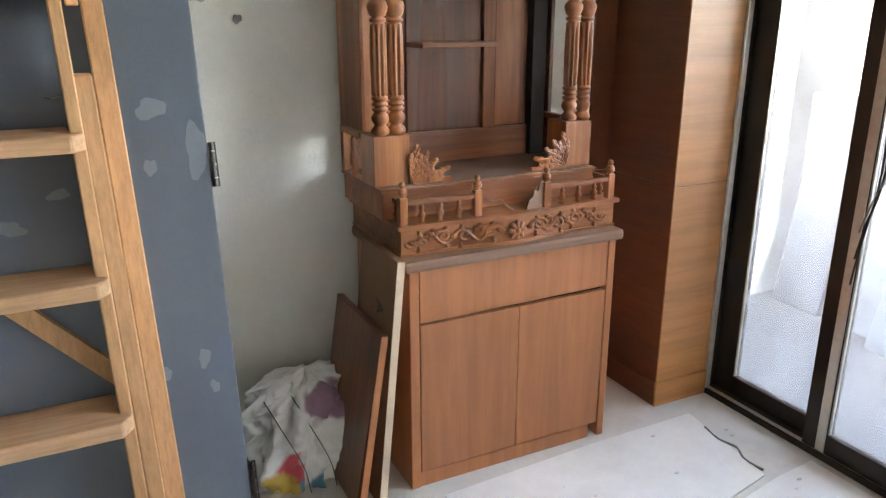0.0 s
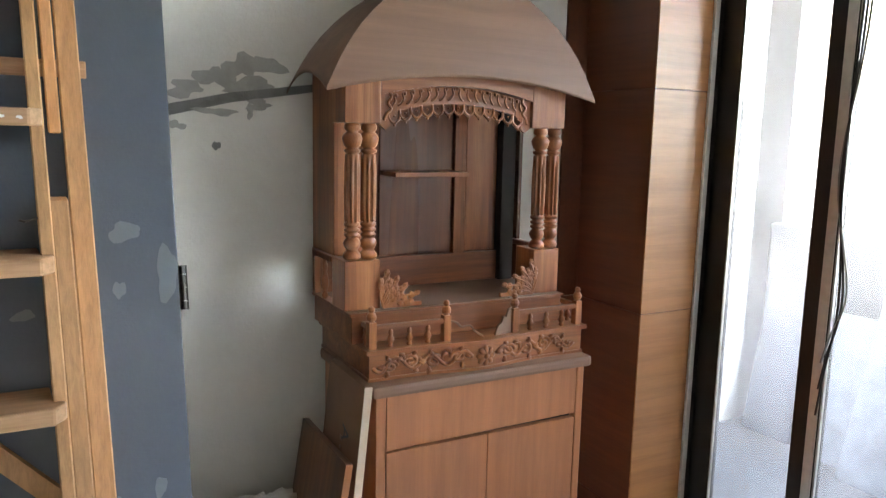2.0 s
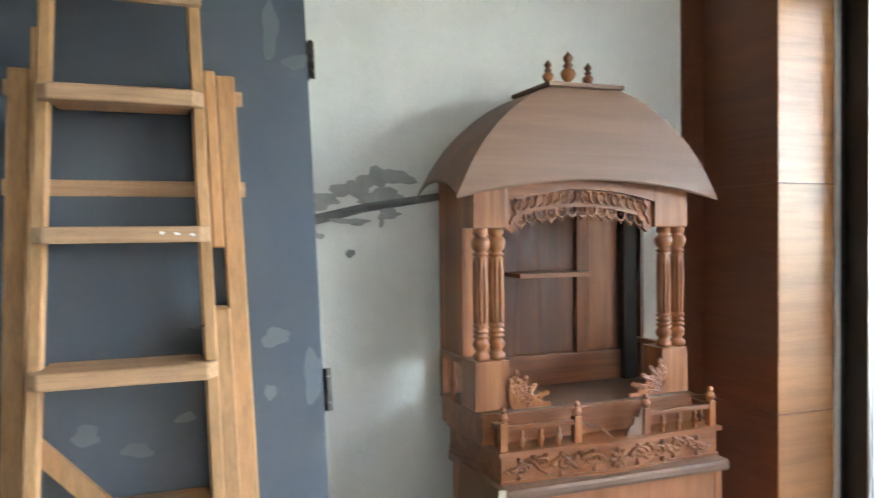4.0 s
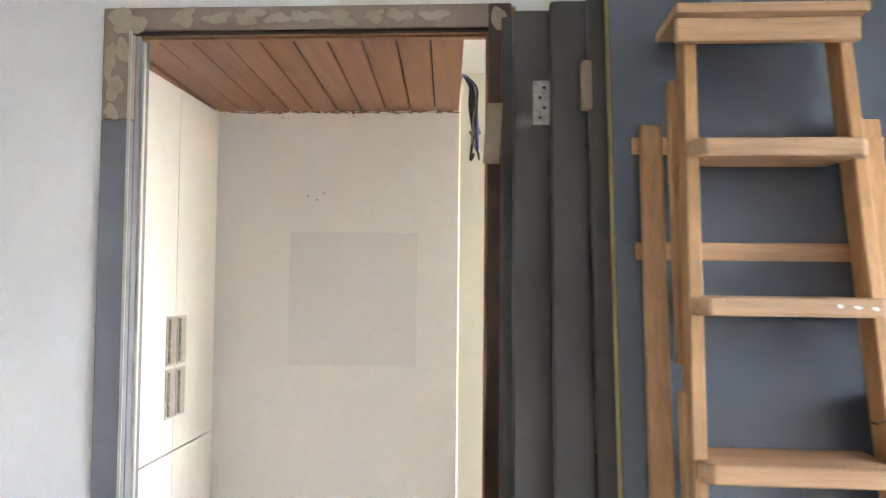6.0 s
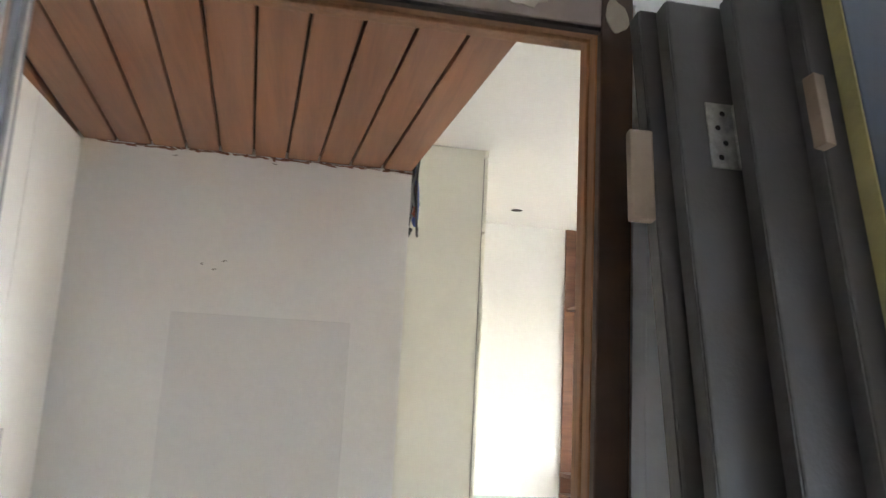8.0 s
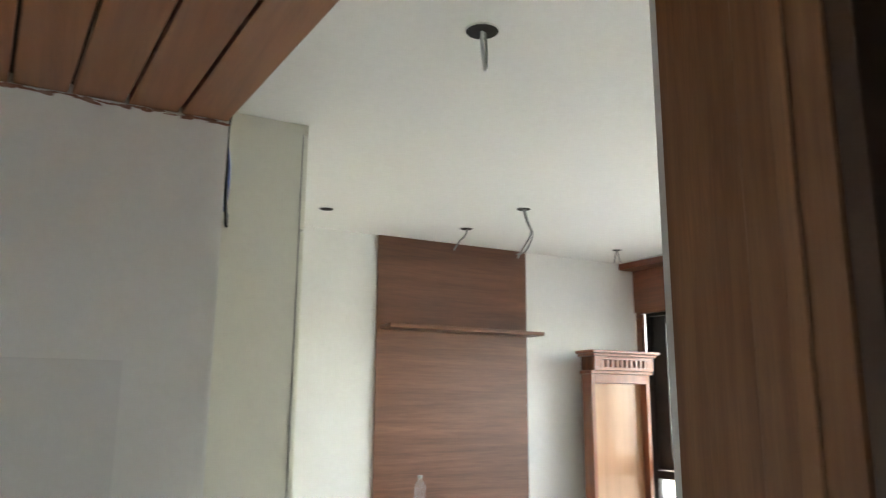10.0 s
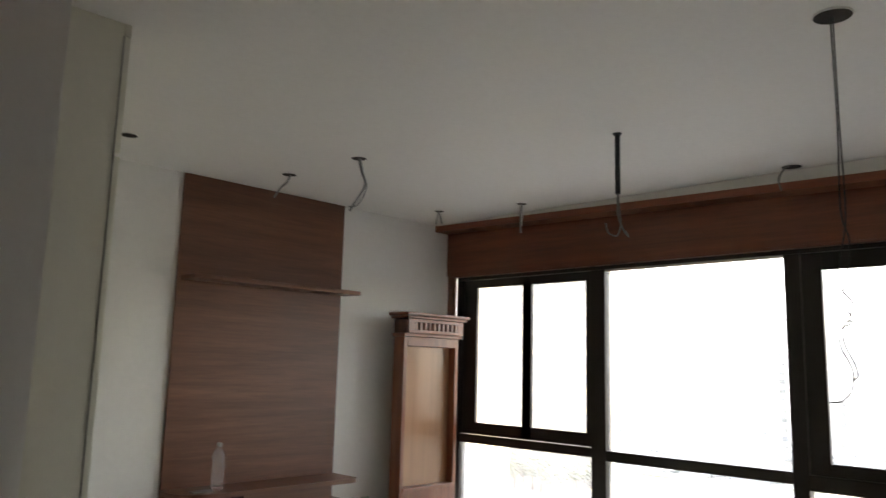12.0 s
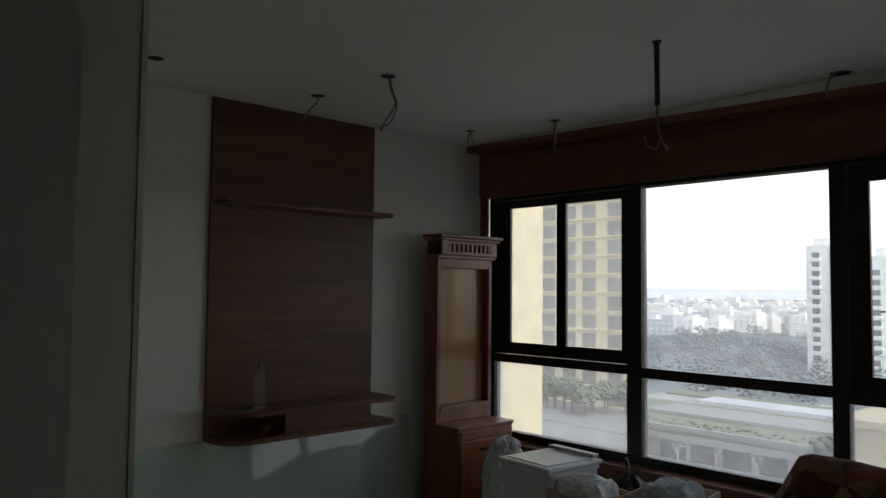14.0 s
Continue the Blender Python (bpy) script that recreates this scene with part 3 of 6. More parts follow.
# ---------------------------------------------------------------- base cabinet of the shrine
cab = thing("base_cabinet", (1.215, -0.22, 0), "brown wood-laminate cabinet with a drawer and two doors under the shrine", "cabinet")
CX0, CX1, CY0, CY1 = 0.874, 1.580, -0.430, -0.02
part("side_panel", bx(CX0, CX0 + 0.030, CY0, CY1, 0, 0.690, bevel=0.004), M_CAB, cab)
part("side_panel", bx(CX1 - 0.026, CX1, CY0, CY1, 0, 0.690, bevel=0.004), M_CAB, cab)
part("back_panel", bx(CX0 + 0.03, CX1 - 0.026, CY1 - 0.012, CY1, 0.05, 0.69), M_CAB, cab)
part("carcass", bx(CX0 + 0.031, CX1 - 0.027, CY0 + 0.03, CY1 - 0.013, 0.05, 0.689), M_DARKGAP, cab)
part("plinth", bx(CX0 + 0.031, CX1 - 0.06, CY0 + 0.006, CY0 + 0.028, 0, 0.048), M_CAB, cab)
part("top_board", bx(CX0 - 0.018, CX1 + 0.014, CY0 - 0.02, CY1, 0.692, 0.726, bevel=0.011), M_ROOF, cab, smooth=False)
part("drawer_front", prism(bmesh.new(), [(CX0 + 0.033, CY0 + 0.002, 0.533), (CX1 - 0.029, CY0 + 0.002, 0.541), (CX1 - 0.029, CY0 + 0.002, 0.688), (CX0 + 0.033, CY0 + 0.002, 0.688)], (0, 0.024, 0)), M_CAB, cab, "flush drawer front")
xm = 1.234
part("door", bx(CX0 + 0.033, xm - 0.002, CY0 + 0.002, CY0 + 0.022, 0.052, 0.526, bevel=0.002), M_CAB, cab)
part("door", bx(xm + 0.001, CX1 - 0.029, CY0 + 0.002, CY0 + 0.022, 0.052, 0.526, bevel=0.002), M_CAB, cab)

# ---------------------------------------------------------------- carved wooden shrine
sh = thing("carved_shrine", (1.19, -0.2, 0.724), "carved brown teak home shrine with twin pillars and a curved roof", "shrine")
SX0, SX1 = 0.866, 1.586
# lower tier with bowed middle
N = 14
xs = [SX0 + (SX1 - SX0) * i / N for i in range(N + 1)]


def bow(x, amp=0.028):
    u = (x - 1.215) / 0.13
    return -amp * math.exp(-u * u * 1.1)


def bowed_slab(z0, z1, over, y_back=-0.02, x_over=0.0):
    pts = [(x + (x_over if x == xs[-1] else -x_over if x == xs[0] else 0), -0.398 - over + bow(x), z0) for x in xs]
    pts += [(xs[-1] + x_over, y_back, z0), (xs[0] - x_over, y_back, z0)]
    return prism(bmesh.new(), pts, (0, 0, z1 - z0))


tier = part("lower_tier", bowed_slab(0.7262, 0.803, 0.0), M_TEAKX, sh)
part("tier_moulding", bowed_slab(0.803, 0.815, 0.012, x_over=0.012), M_TEAKX, sh)
part("tier_foot", bowed_slab(0.7265, 0.735, 0.005, x_over=0.004), M_TEAKX, sh)


def scroll(bm, cx, z, size, flip, y):
    """A carved acanthus scroll: a spiral stem with leaf curls."""
    pts = []
    for i in range(26):
        t = i / 25
        a = t * 2.6 * math.pi
        r = size * (1 - 0.78 * t)
        pts.append((cx + flip * (r * math.cos(a)), y + bow(cx), z + 0.75 * r * math.sin(a)))
    tube(bm, pts, 0.0058, 6)
    for k in range(4):
        a = 0.5 + k * 1.2
        px, pz = cx + flip * size * 1.05 * math.cos(a), z + 0.8 * size * math.sin(a)
        q = [(px, y + bow(px), pz), (px + flip * 0.012 * math.cos(a + 0.9), y - 0.002 + bow(px), pz + 0.012 * math.sin(a + 0.9)), (px + flip * 0.02 * math.cos(a + 0.3), y + bow(px), pz + 0.016 * math.sin(a + 0.3))]
        tube(bm, q, 0.0062, 6)


carv = bmesh.new()
for s in (-1, 1):
    for k, (off, sz) in enumerate(((0.085, 0.024), (0.155, 0.026), (0.225, 0.024), (0.285, 0.02))):
        scroll(carv, 1.215 + s * off, 0.768 + 0.004 * (-1) ** k, sz, s * (-1) ** k, -0.400)
    wav = [(1.215 + s * (0.04 + 0.30 * i / 30), -0.400 + bow(1.215 + s * (0.04 + 0.30 * i / 30)), 0.768 + 0.018 * math.sin(i * 0.62)) for i in range(31)]
    tube(carv, wav, 0.006, 6)
part("carved_frieze", carv, M_TEAK, sh, "carved scrolling leaf frieze", smooth=True)
ros = bmesh.new()
for k in range(8):
    a = k * math.pi / 4
    m = Matrix.Translation((1.215 + 0.016 * math.cos(a), -0.400 + bow(1.215) - 0.003, 0.768 + 0.016 * math.sin(a))) @ pose(0, 0, 0, 0, -math.degrees(a), 0) @ Matrix.Diagonal((0.016, 0.008, 0.009, 1))
    bmesh.ops.create_icosphere(ros, subdivisions=2, radius=1, matrix=m)
bmesh.ops.create_icosphere(ros, subdivisions=2, radius=0.009, matrix=Matrix.Translation((1.215, -0.408 + bow(1.215), 0.768)))
part("rosette", ros, M_TEAK, sh, "carved flower in the middle of the frieze", smooth=True)

POST = [(0.0, 0.0115), (0.078, 0.0115), (0.080, 0.008), (0.084, 0.008), (0.088, 0.0125), (0.097, 0.0145), (0.106, 0.011), (0.110, 0.006), (0.117, 0.0095), (0.125, 0.007), (0.128, 0.001)]
BAL = [(0, 0.006), (0.004, 0.009), (0.010, 0.005), (0.018, 0.011), (0.027, 0.009), (0.034, 0.005), (0.042, 0.008), (0.047, 0.005), (0.052, 0.005)]


def rail_post(x, y, z=0.815):
    bm = bx(x - 0.0115, x + 0.0115, y - 0.0115, y + 0.0115, z, z + 0.0755, bevel=0.002)
    lathe(bm, [(z + a * 0.93, r) for a, r in POST[2:]], 12, Matrix.Translation((x, y, 0)))
    part("railing_post", bm, M_TEAK, sh, smooth=False)


def rail(x0, x1, y0, y1, z=0.815, n=3):
    v = Vector((x1 - x0, y1 - y0, 0))
    L = v.length
    m = Matrix.Translation((x0, y0, 0)) @ Matrix.Rotation(math.atan2(v.y, v.x), 4, "Z")
    part("handrail", bx(0.008, L - 0.008, -0.008, 0.008, z + 0.052, z + 0.066, bevel=0.003, m=m), M_TEAKX, sh)
    for k in range(n):
        p = Vector((x0, y0, 0)) + v * ((k + 1) / (n + 1))
        part("baluster", lathe(bmesh.new(), [(z + a, r) for a, r in BAL], 10, Matrix.Translation(p)), M_TEAK, sh, smooth=True)


PX = (0.877, 1.103, 1.335, 1.574)
for x in PX:
    rail_post(x, -0.386 if x in (0.877, 1.574) else -0.392)
rail(PX[0], PX[1], -0.386, -0.392)
rail(PX[2], PX[3], -0.392, -0.386)
rail(PX[0], PX[0] - 0.002, -0.386, -0.31, n=1)
rail(PX[3], PX[3] + 0.002, -0.386, -0.20, n=3)
# broken crest in the gap of the railing
cr = prism(bmesh.new(), [(1.262, -0.405, 0.816), (1.322, -0.397, 0.816), (1.322, -0.397, 0.892), (1.312, -0.397, 0.888), (1.304, -0.398, 0.866), (1.292, -0.40, 0.870), (1.288, -0.40, 0.850), (1.272, -0.403, 0.842)], (0, 0.008, 0))
part("broken_crest", cr, M_ROOF, sh, "broken carved crest with pale torn wood")
part("broken_crest", tube(bmesh.new(), smooth_path([(1.106, -0.39, 0.872), (1.135, -0.395, 0.866), (1.15, -0.40, 0.852), (1.175, -0.405, 0.855), (1.19, -0.41, 0.838), (1.215, -0.41, 0.822)], 4), 0.003, 5), M_ROOF, sh)

# upper tier, posts and pillars
part("upper_tier", bx(0.840, 1.548, -0.335, -0.02, 0.818, 0.896, bevel=0.003), M_TEAKX, sh)
part("tier_cornice", bx(0.832, 1.556, -0.343, -0.02, 0.896, 0.9055, bevel=0.003), M_TEAKX, sh)
part("shrine_floor", bx(0.86, 1.53, -0.33, -0.054, 0.9056, 0.907), M_DUSTW, sh, "dust-covered shrine floor")
for (x0, x1, h0, h1) in ((0.828, 0.934, 0.828, 0.932), (1.454, 1.550, 1.428, 1.550)):
    part("pillar_base", bx(x0, x1, -0.312, -0.212, 0.907, 1.046, bevel=0.003), M_TEAK, sh)
    part("pillar_head", bx(h0, h1, -0.312, -0.212, 1.420, 1.56, bevel=0.003), M_TEAK, sh)
PIL = [(1.046, .016), (1.051, .024), (1.060, .0255), (1.069, .019), (1.074, .0145), (1.082, .021), (1.092, .0245), (1.102, .021), (1.108, .0145), (1.113, .0215), (1.118, .0225), (1.122, .0145), (1.127, .0215), (1.132, .0225), (1.136, .0145), (1.142, .0225),
       (1.148, .0225), (1.152, .0175), (1.154, .0215), (1.18, .0215), (1.24, .0225), (1.30, .0215), (1.336, .020), (1.338, .0145), (1.344, .0225), (1.349, .0225), (1.353, .0145), (1.359, .0215), (1.369, .0255), (1.380, .028), (1.391, .0235), (1.397, .0145), (1.404, .022), (1.414, .022), (1.422, .018)]
for x, y in ((0.859, -0.286), (0.907, -0.286), (1.480, -0.286), (1.530, -0.286)):
    part("pillar", lathe(bmesh.new(), PIL, 48, Matrix.Translation((x, y, 0)), flutes=8, depth=0.0085, zone=(1.153, 1.335)), M_TEAK, sh, "turned and fluted pillar", smooth=True)

# back, sides, shelf; back board and right side board coloured darker than the pillars
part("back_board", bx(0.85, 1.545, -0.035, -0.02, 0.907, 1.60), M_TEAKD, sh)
part("back_rail", bx(0.87, 1.53, -0.052, -0.036, 0.907, 1.005, bevel=0.003), M_TEAKX, sh)
part("back_stile", bx(1.308, 1.350, -0.056, -0.036, 1.005, 1.60, bevel=0.003), M_TEAK, sh)
part("back_stile", bx(0.87, 1.03, -0.050, -0.036, 1.005, 1.60, bevel=0.003), M_TEAK, sh)
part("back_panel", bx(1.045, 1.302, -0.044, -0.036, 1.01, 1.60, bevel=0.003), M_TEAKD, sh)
part("back_panel", bx(1.356, 1.476, -0.046, -0.036, 1.01, 1.60, bevel=0.003), M_TEAK, sh)
part("side_board", bx(0.836, 0.850, -0.205, -0.02, 1.046, 1.60, bevel=0.002), M_TEAK, sh)
part("side_post", bx(0.834, 0.852, -0.045, -0.02, 0.907, 1.0455, bevel=0.002), M_TEAK, sh)
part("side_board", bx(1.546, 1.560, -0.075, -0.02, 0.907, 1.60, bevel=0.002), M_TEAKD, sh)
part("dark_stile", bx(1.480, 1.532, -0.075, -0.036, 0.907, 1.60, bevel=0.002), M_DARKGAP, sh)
part("shelf", bx(1.042, 1.296, -0.17, -0.057, 1.266, 1.280, bevel=0.002), M_TEAKX, sh, "small empty wall shelf")
for x in (0.836, 1.545):
    part("side_handrail", bx(x - 0.012, x + 0.012, -0.2115, -0.046, 1.028, 1.0455, bevel=0.003), M_TEAK, sh)
    part("side_baluster", lathe(bmesh.new(), [(0.907 + a * 2.32, r * 1.15) for a, r in BAL], 12, Matrix.Translation((x, -0.13, 0))), M_TEAK, sh, smooth=True)

# fretwork arch between the pillar heads
ARX0, ARX1 = 0.932, 1.428


def arch_z(x, rise=0.035, z0=1.545):
    u = (x - 1.18) / 0.2545
    return z0 + rise * (1 - u * u)


band = bmesh.new()
n = 24
up = [(ARX0 + (ARX1 - ARX0) * i / n) for i in range(n + 1)]
prism(band, [(x, -0.298, arch_z(x, 0.035, 1.495)) for x in up] + [(x, -0.298, arch_z(x, 0.045, 1.436)) for x in reversed(up)], (0, 0.014, 0))
part("arch_band", band, M_TEAKX, sh)
part("arch_beam", prism(bmesh.new(), [(x, -0.312, arch_z(x, 0.04, 1.565)) for x in up] + [(x, -0.312, arch_z(x, 0.035, 1.496)) for x in reversed(up)], (0, 0.03, 0)), M_TEAKX, sh)
for s, xe in ((1, ARX0), (-1, ARX1)):
    part("arch_bracket", prism(bmesh.new(), [(xe, -0.300, 1.50), (xe, -0.300, 1.418), (xe + s * 0.018, -0.300, 1.404), (xe + s * 0.034, -0.300, 1.416), (xe + s * 0.030, -0.300, 1.432), (xe + s * 0.052, -0.300, 1.452), (xe + s * 0.052, -0.300, 1.50)], (0, 0.012, 0)), M_TEAK, sh)
for i in range(13):
    teeth = bmesh.new()
    x = ARX0 + 0.045 + (ARX1 - ARX0 - 0.09) * i / 12
    z = arch_z(x, 0.045, 1.436)
    loop = [(x - 0.018, -0.296, z), (x - 0.015, -0.298, z - 0.018), (x, -0.300, z - 0.030), (x + 0.015, -0.298, z - 0.018), (x + 0.018, -0.296, z)]
    tube(teeth, smooth_path(loop, 3), 0.0042, 5)
    bmesh.ops.create_icosphere(teeth, subdivisions=1, radius=0.005, matrix=Matrix.Translation((x, -0.299, z - 0.035)))
    bmesh.ops.create_icosphere(teeth, subdivisions=1, radius=0.0035, matrix=Matrix.Translation((x, -0.299, z - 0.010)))
    part("fringe_loop", teeth, M_TEAK, sh, smooth=True)
for i in range(17):
    x = ARX0 + 0.04 + (ARX1 - ARX0 - 0.08) * i / 16
    z = arch_z(x, 0.04, 1.466)
    f = 1 if x < 1.18 else -1
    lv = bmesh.new()
    tube(lv, smooth_path([(x + f * 0.010, -0.299, z + 0.022), (x + f * 0.001, -0.304, z + 0.017), (x + f * 0.004, -0.306, z + 0.004), (x - f * 0.004, -0.304, z - 0.010), (x - f * 0.012, -0.300, z - 0.014)], 3), 0.0034, 5)
    bmesh.ops.create_icosphere(lv, subdivisions=1, radius=0.0062, matrix=Matrix.Translation((x + f * 0.009, -0.301, z + 0.019)))
    part("carved_leaf", lv, M_TEAK, sh, smooth=True)
for f, xe in ((1, ARX0 + 0.022), (-1, ARX1 - 0.022)):
    part("arch_volute", tube(bmesh.new(), smooth_path([(xe + f * 0.004, -0.302, 1.51), (xe + f * 0.012, -0.304, 1.495), (xe, -0.305, 1.478), (xe + f * 0.010, -0.305, 1.462), (xe - f * 0.002, -0.304, 1.448), (xe - f * 0.010, -0.303, 1.43)], 4), 0.0048, 6), M_TEAK, sh, smooth=True)


def spray(cx, z, s):
    """Pierced corner ornament: fanned leaves on curved stems."""
    bm = bmesh.new()
    for k in range(9):
        a = radians(2 + k * 11)
        L = 0.062 + 0.024 * (k % 2) + 0.022 * (k < 2) + 0.010 * (k > 5)
        tip = (cx + s * L * math.cos(a), -0.318 - 0.006 * (k % 2), z + 0.004 + L * math.sin(a))
        mid = (cx + s * 0.55 * L * math.cos(a + 0.25), -0.322, z + 0.55 * L * math.sin(a + 0.25))
        tube(bm, smooth_path([(cx, -0.318, z), mid, tip], 3), 0.0035, 5)
        for f, w in ((0.62, 0.011), (0.85, 0.013), (1.02, 0.010)):
            c = Vector((cx + s * L * f * math.cos(a + 0.08), -0.320, z + L * f * math.sin(a + 0.08)))
            bmesh.ops.create_icosphere(bm, subdivisions=1, radius=1, matrix=Matrix.Translation(c) @ pose(0, 0, 0, 0, -s * math.degrees(a), 0) @ Matrix.Diagonal((0.013, 0.006, w * 0.95, 1)))
    box(bm, min(cx, cx + s * 0.12), max(cx, cx + s * 0.12), -0.322, -0.312, z - 0.004, z + 0.008)
    return part("corner_ornament", bm, M_TEAK, sh, "pierced fan of carved leaves")


spray(0.940, 0.912, 1)
spray(1.450, 0.912, -1)

# curved four-sided roof
RX0, RX1, RY0, RY1 = 0.764, 1.628, -0.355, -0.004
TX0, TX1, TY0, TY1 = 1.088, 1.322, -0.285, -0.06
PROF = [(-0.004, -0.008), (0.0, 0.0), (0.05, 0.10), (0.12, 0.235), (0.20, 0.365), (0.30, 0.50), (0.42, 0.63), (0.56, 0.755), (0.72, 0.87), (0.87, 0.95), (1.0, 1.0)]


def roof_point(s, h, side, u, lift=0.0):
    """Point on one side of the roof: s inset, h height share, u along the edge."""
    x0, x1 = RX0 + (TX0 - RX0) * s, RX1 + (TX1 - RX1) * s
    y0, y1 = RY0 + (TY0 - RY0) * s, RY1 + (TY1 - RY1) * s
    arc = 0.052 * (1 - (2 * u - 1) ** 2) * (1 - h) ** 2
    z = 1.512 + 0.320 * h + arc + lift
    if side == "front":
        return (x0 + (x1 - x0) * u, y0, z)
    if side == "left":
        return (x0, y1 + (y0 - y1) * u, z)
    return (x1, y0 + (y1 - y0) * u, z)


for side in ("front", "left", "right"):
    bm = bmesh.new()
    K = 14
    gr = [[bm.verts.new(roof_point(s, h, side, k / K)) for k in range(K + 1)] for s, h in PROF]
    lo = [[bm.verts.new(Vector(roof_point(s, h, side, k / K)) + Vector((0, 0, -0.009))) for k in range(K + 1)] for s, h in PROF]
    for g, sgn in ((gr, 1), (lo, -1)):
        for i in range(len(PROF) - 1):
            for k in range(K):
                q = (g[i][k], g[i][k + 1], g[i + 1][k + 1], g[i + 1][k])
                bm.faces.new(q if sgn > 0 else q[::-1])
    for k in range(K):
        bm.faces.new((gr[0][k], lo[0][k], lo[0][k + 1], gr[0][k + 1]))
    part("roof_side", bm, M_ROOF, sh, "smooth curved roof board", smooth=True)
part("roof_top", bx(TX0 - 0.012, TX1 + 0.012, TY0 - 0.012, TY1 + 0.012, 1.832, 1.846, bevel=0.004), M_ROOF, sh)
FIN = [(0, .010), (.006, .022), (.012, .024), (.018, .014), (.026, .013), (.036, .023), (.050, .028), (.062, .022), (.068, .012), (.074, .018), (.080, .016), (.086, .010), (.093, .016), (.101, .018), (.108, .014), (.115, .006), (.122, .002)]
for x, k in ((1.202, 0.95), (1.132, 0.70), (1.272, 0.70)):
    part("roof_finial", lathe(bmesh.new(), [(1.846 + a * k, r * k * 0.92) for a, r in FIN], 16, Matrix.Translation((x, -0.19, 0))), M_TEAK, sh, "turned pot-shaped finial", smooth=True)

# ---------------------------------------------------------------- boards and sack beside the cabinet
def lean_board(xb, xt, y0, y1, h, t, mat, edge, label, text=False):
    ang = math.atan2(xt - xb, h)
    m = Matrix.Translation((xb, 0, 0.003)) @ Matrix.Rotation(ang, 4, "Y")
    L = h / math.cos(ang)
    b = thing("board", None, label, "board", m=m)
    part("panel", bx(-t, 0, y0, y1, 0, L, bevel=0.002), mat, b, local=True)
    part("front_edge", bx(-t, 0, y0 - 0.003, y0 + 0.001, 0.002, L - 0.002, bevel=0.001), edge, b, local=True)
    return b, L, t


b1, L1, t1 = lean_board(0.775, 0.848, -0.465, -0.20, 0.735, 0.022, M_CARD, M_RAWEDGE, "pale-edged brown board with faint printed letters, leaning on the cabinet")
cu = bpy.data.curves.new("lettering", "FONT")
cu.body = "A"
cu.size = 0.07
cu.extrude = 0.0004
to = new("lettering_source", cu)
bpy.context.view_layer.update()
me = bpy.data.meshes.new_from_object(to.evaluated_get(bpy.context.evaluated_depsgraph_get()))
bpy.data.objects.remove(to)
me.materials.append(M_BLACK)
lt = new("lettering", me)
lt.parent = b1
lt.matrix_basis = Matrix.Translation((-t1 - 0.001, -0.345, 0.60)) @ Matrix(((0, 0, -1, 0), (-1, 0, 0, 0), (0, 1, 0, 0), (0, 0, 0, 1))) @ Matrix.Rotation(radians(-90), 4, "Z")
tagged(lt, "dark printed letter A on the board")
for k in range(5):
    part("print_bar", bx(-t1 - 0.0012, -t1, -0.352 + 0.004 * (k % 2), -0.332, 0.55 - 0.028 * k, 0.562 - 0.028 * k), M_TEAKD, b1, local=True)
lean_board(0.705, 0.79, -0.475, -0.115, 0.535, 0.020, M_TEAKD, M_CAB, "dark brown laminated board leaning beside the cabinet")


def cloth_blob(cx, cy, rx, ry, h, seed, fold=0.05, seg=72, rings=40, top=0.35, lean=(0, 0)):
    """A slumped sack: a tall rounded form with creases."""
    bm = bmesh.new()
    rows = []
    for j in range(rings + 1):
        v = j / rings
        z = h * (1 - (1 - v) ** 1.6)
        q = (1 - v ** 2.6) ** 0.55 * (0.92 + 0.10 * math.sin(v * 3.0)) if v < 1 else 0.02
        row = []
        for i in range(seg):
            a = 2 * math.pi * i / seg
            p = Vector((math.cos(a) * 3.2, math.sin(a) * 3.2, v * 4.0 + seed))
            f = 1 + fold * noise.noise(p) * 2.0 + fold * 0.9 * abs(noise.noise(p * 2.3 + Vector((5, 1, 2)))) - fold * 0.7 * abs(noise.noise(Vector((a * 2.1, v * 1.5, seed * 3))))
            f += 0.10 * fold * 4 * max(0.0, 1 - 3.0 * abs(noise.noise(p * 1.25 + Vector((9, 4, seed))))) - 0.06 * max(0.0, 1 - 4.0 * abs(noise.noise(p * 2.6 + Vector((1, 7, seed)))))
            row.append(bm.verts.new((cx + lean[0] * v + rx * q * f * math.cos(a), cy + lean[1] * v + ry * q * f * math.sin(a), z + 0.02 * noise.noise(p * 1.7) * v)))
        rows.append(row)
    for a, b in zip(rows, rows[1:]):
        for i in range(seg):
            bm.faces.new((a[i], a[(i + 1) % seg], b[(i + 1) % seg], b[i]))
    bm.faces.new(rows[0][::-1])
    bm.faces.new(rows[-1])
    return bm


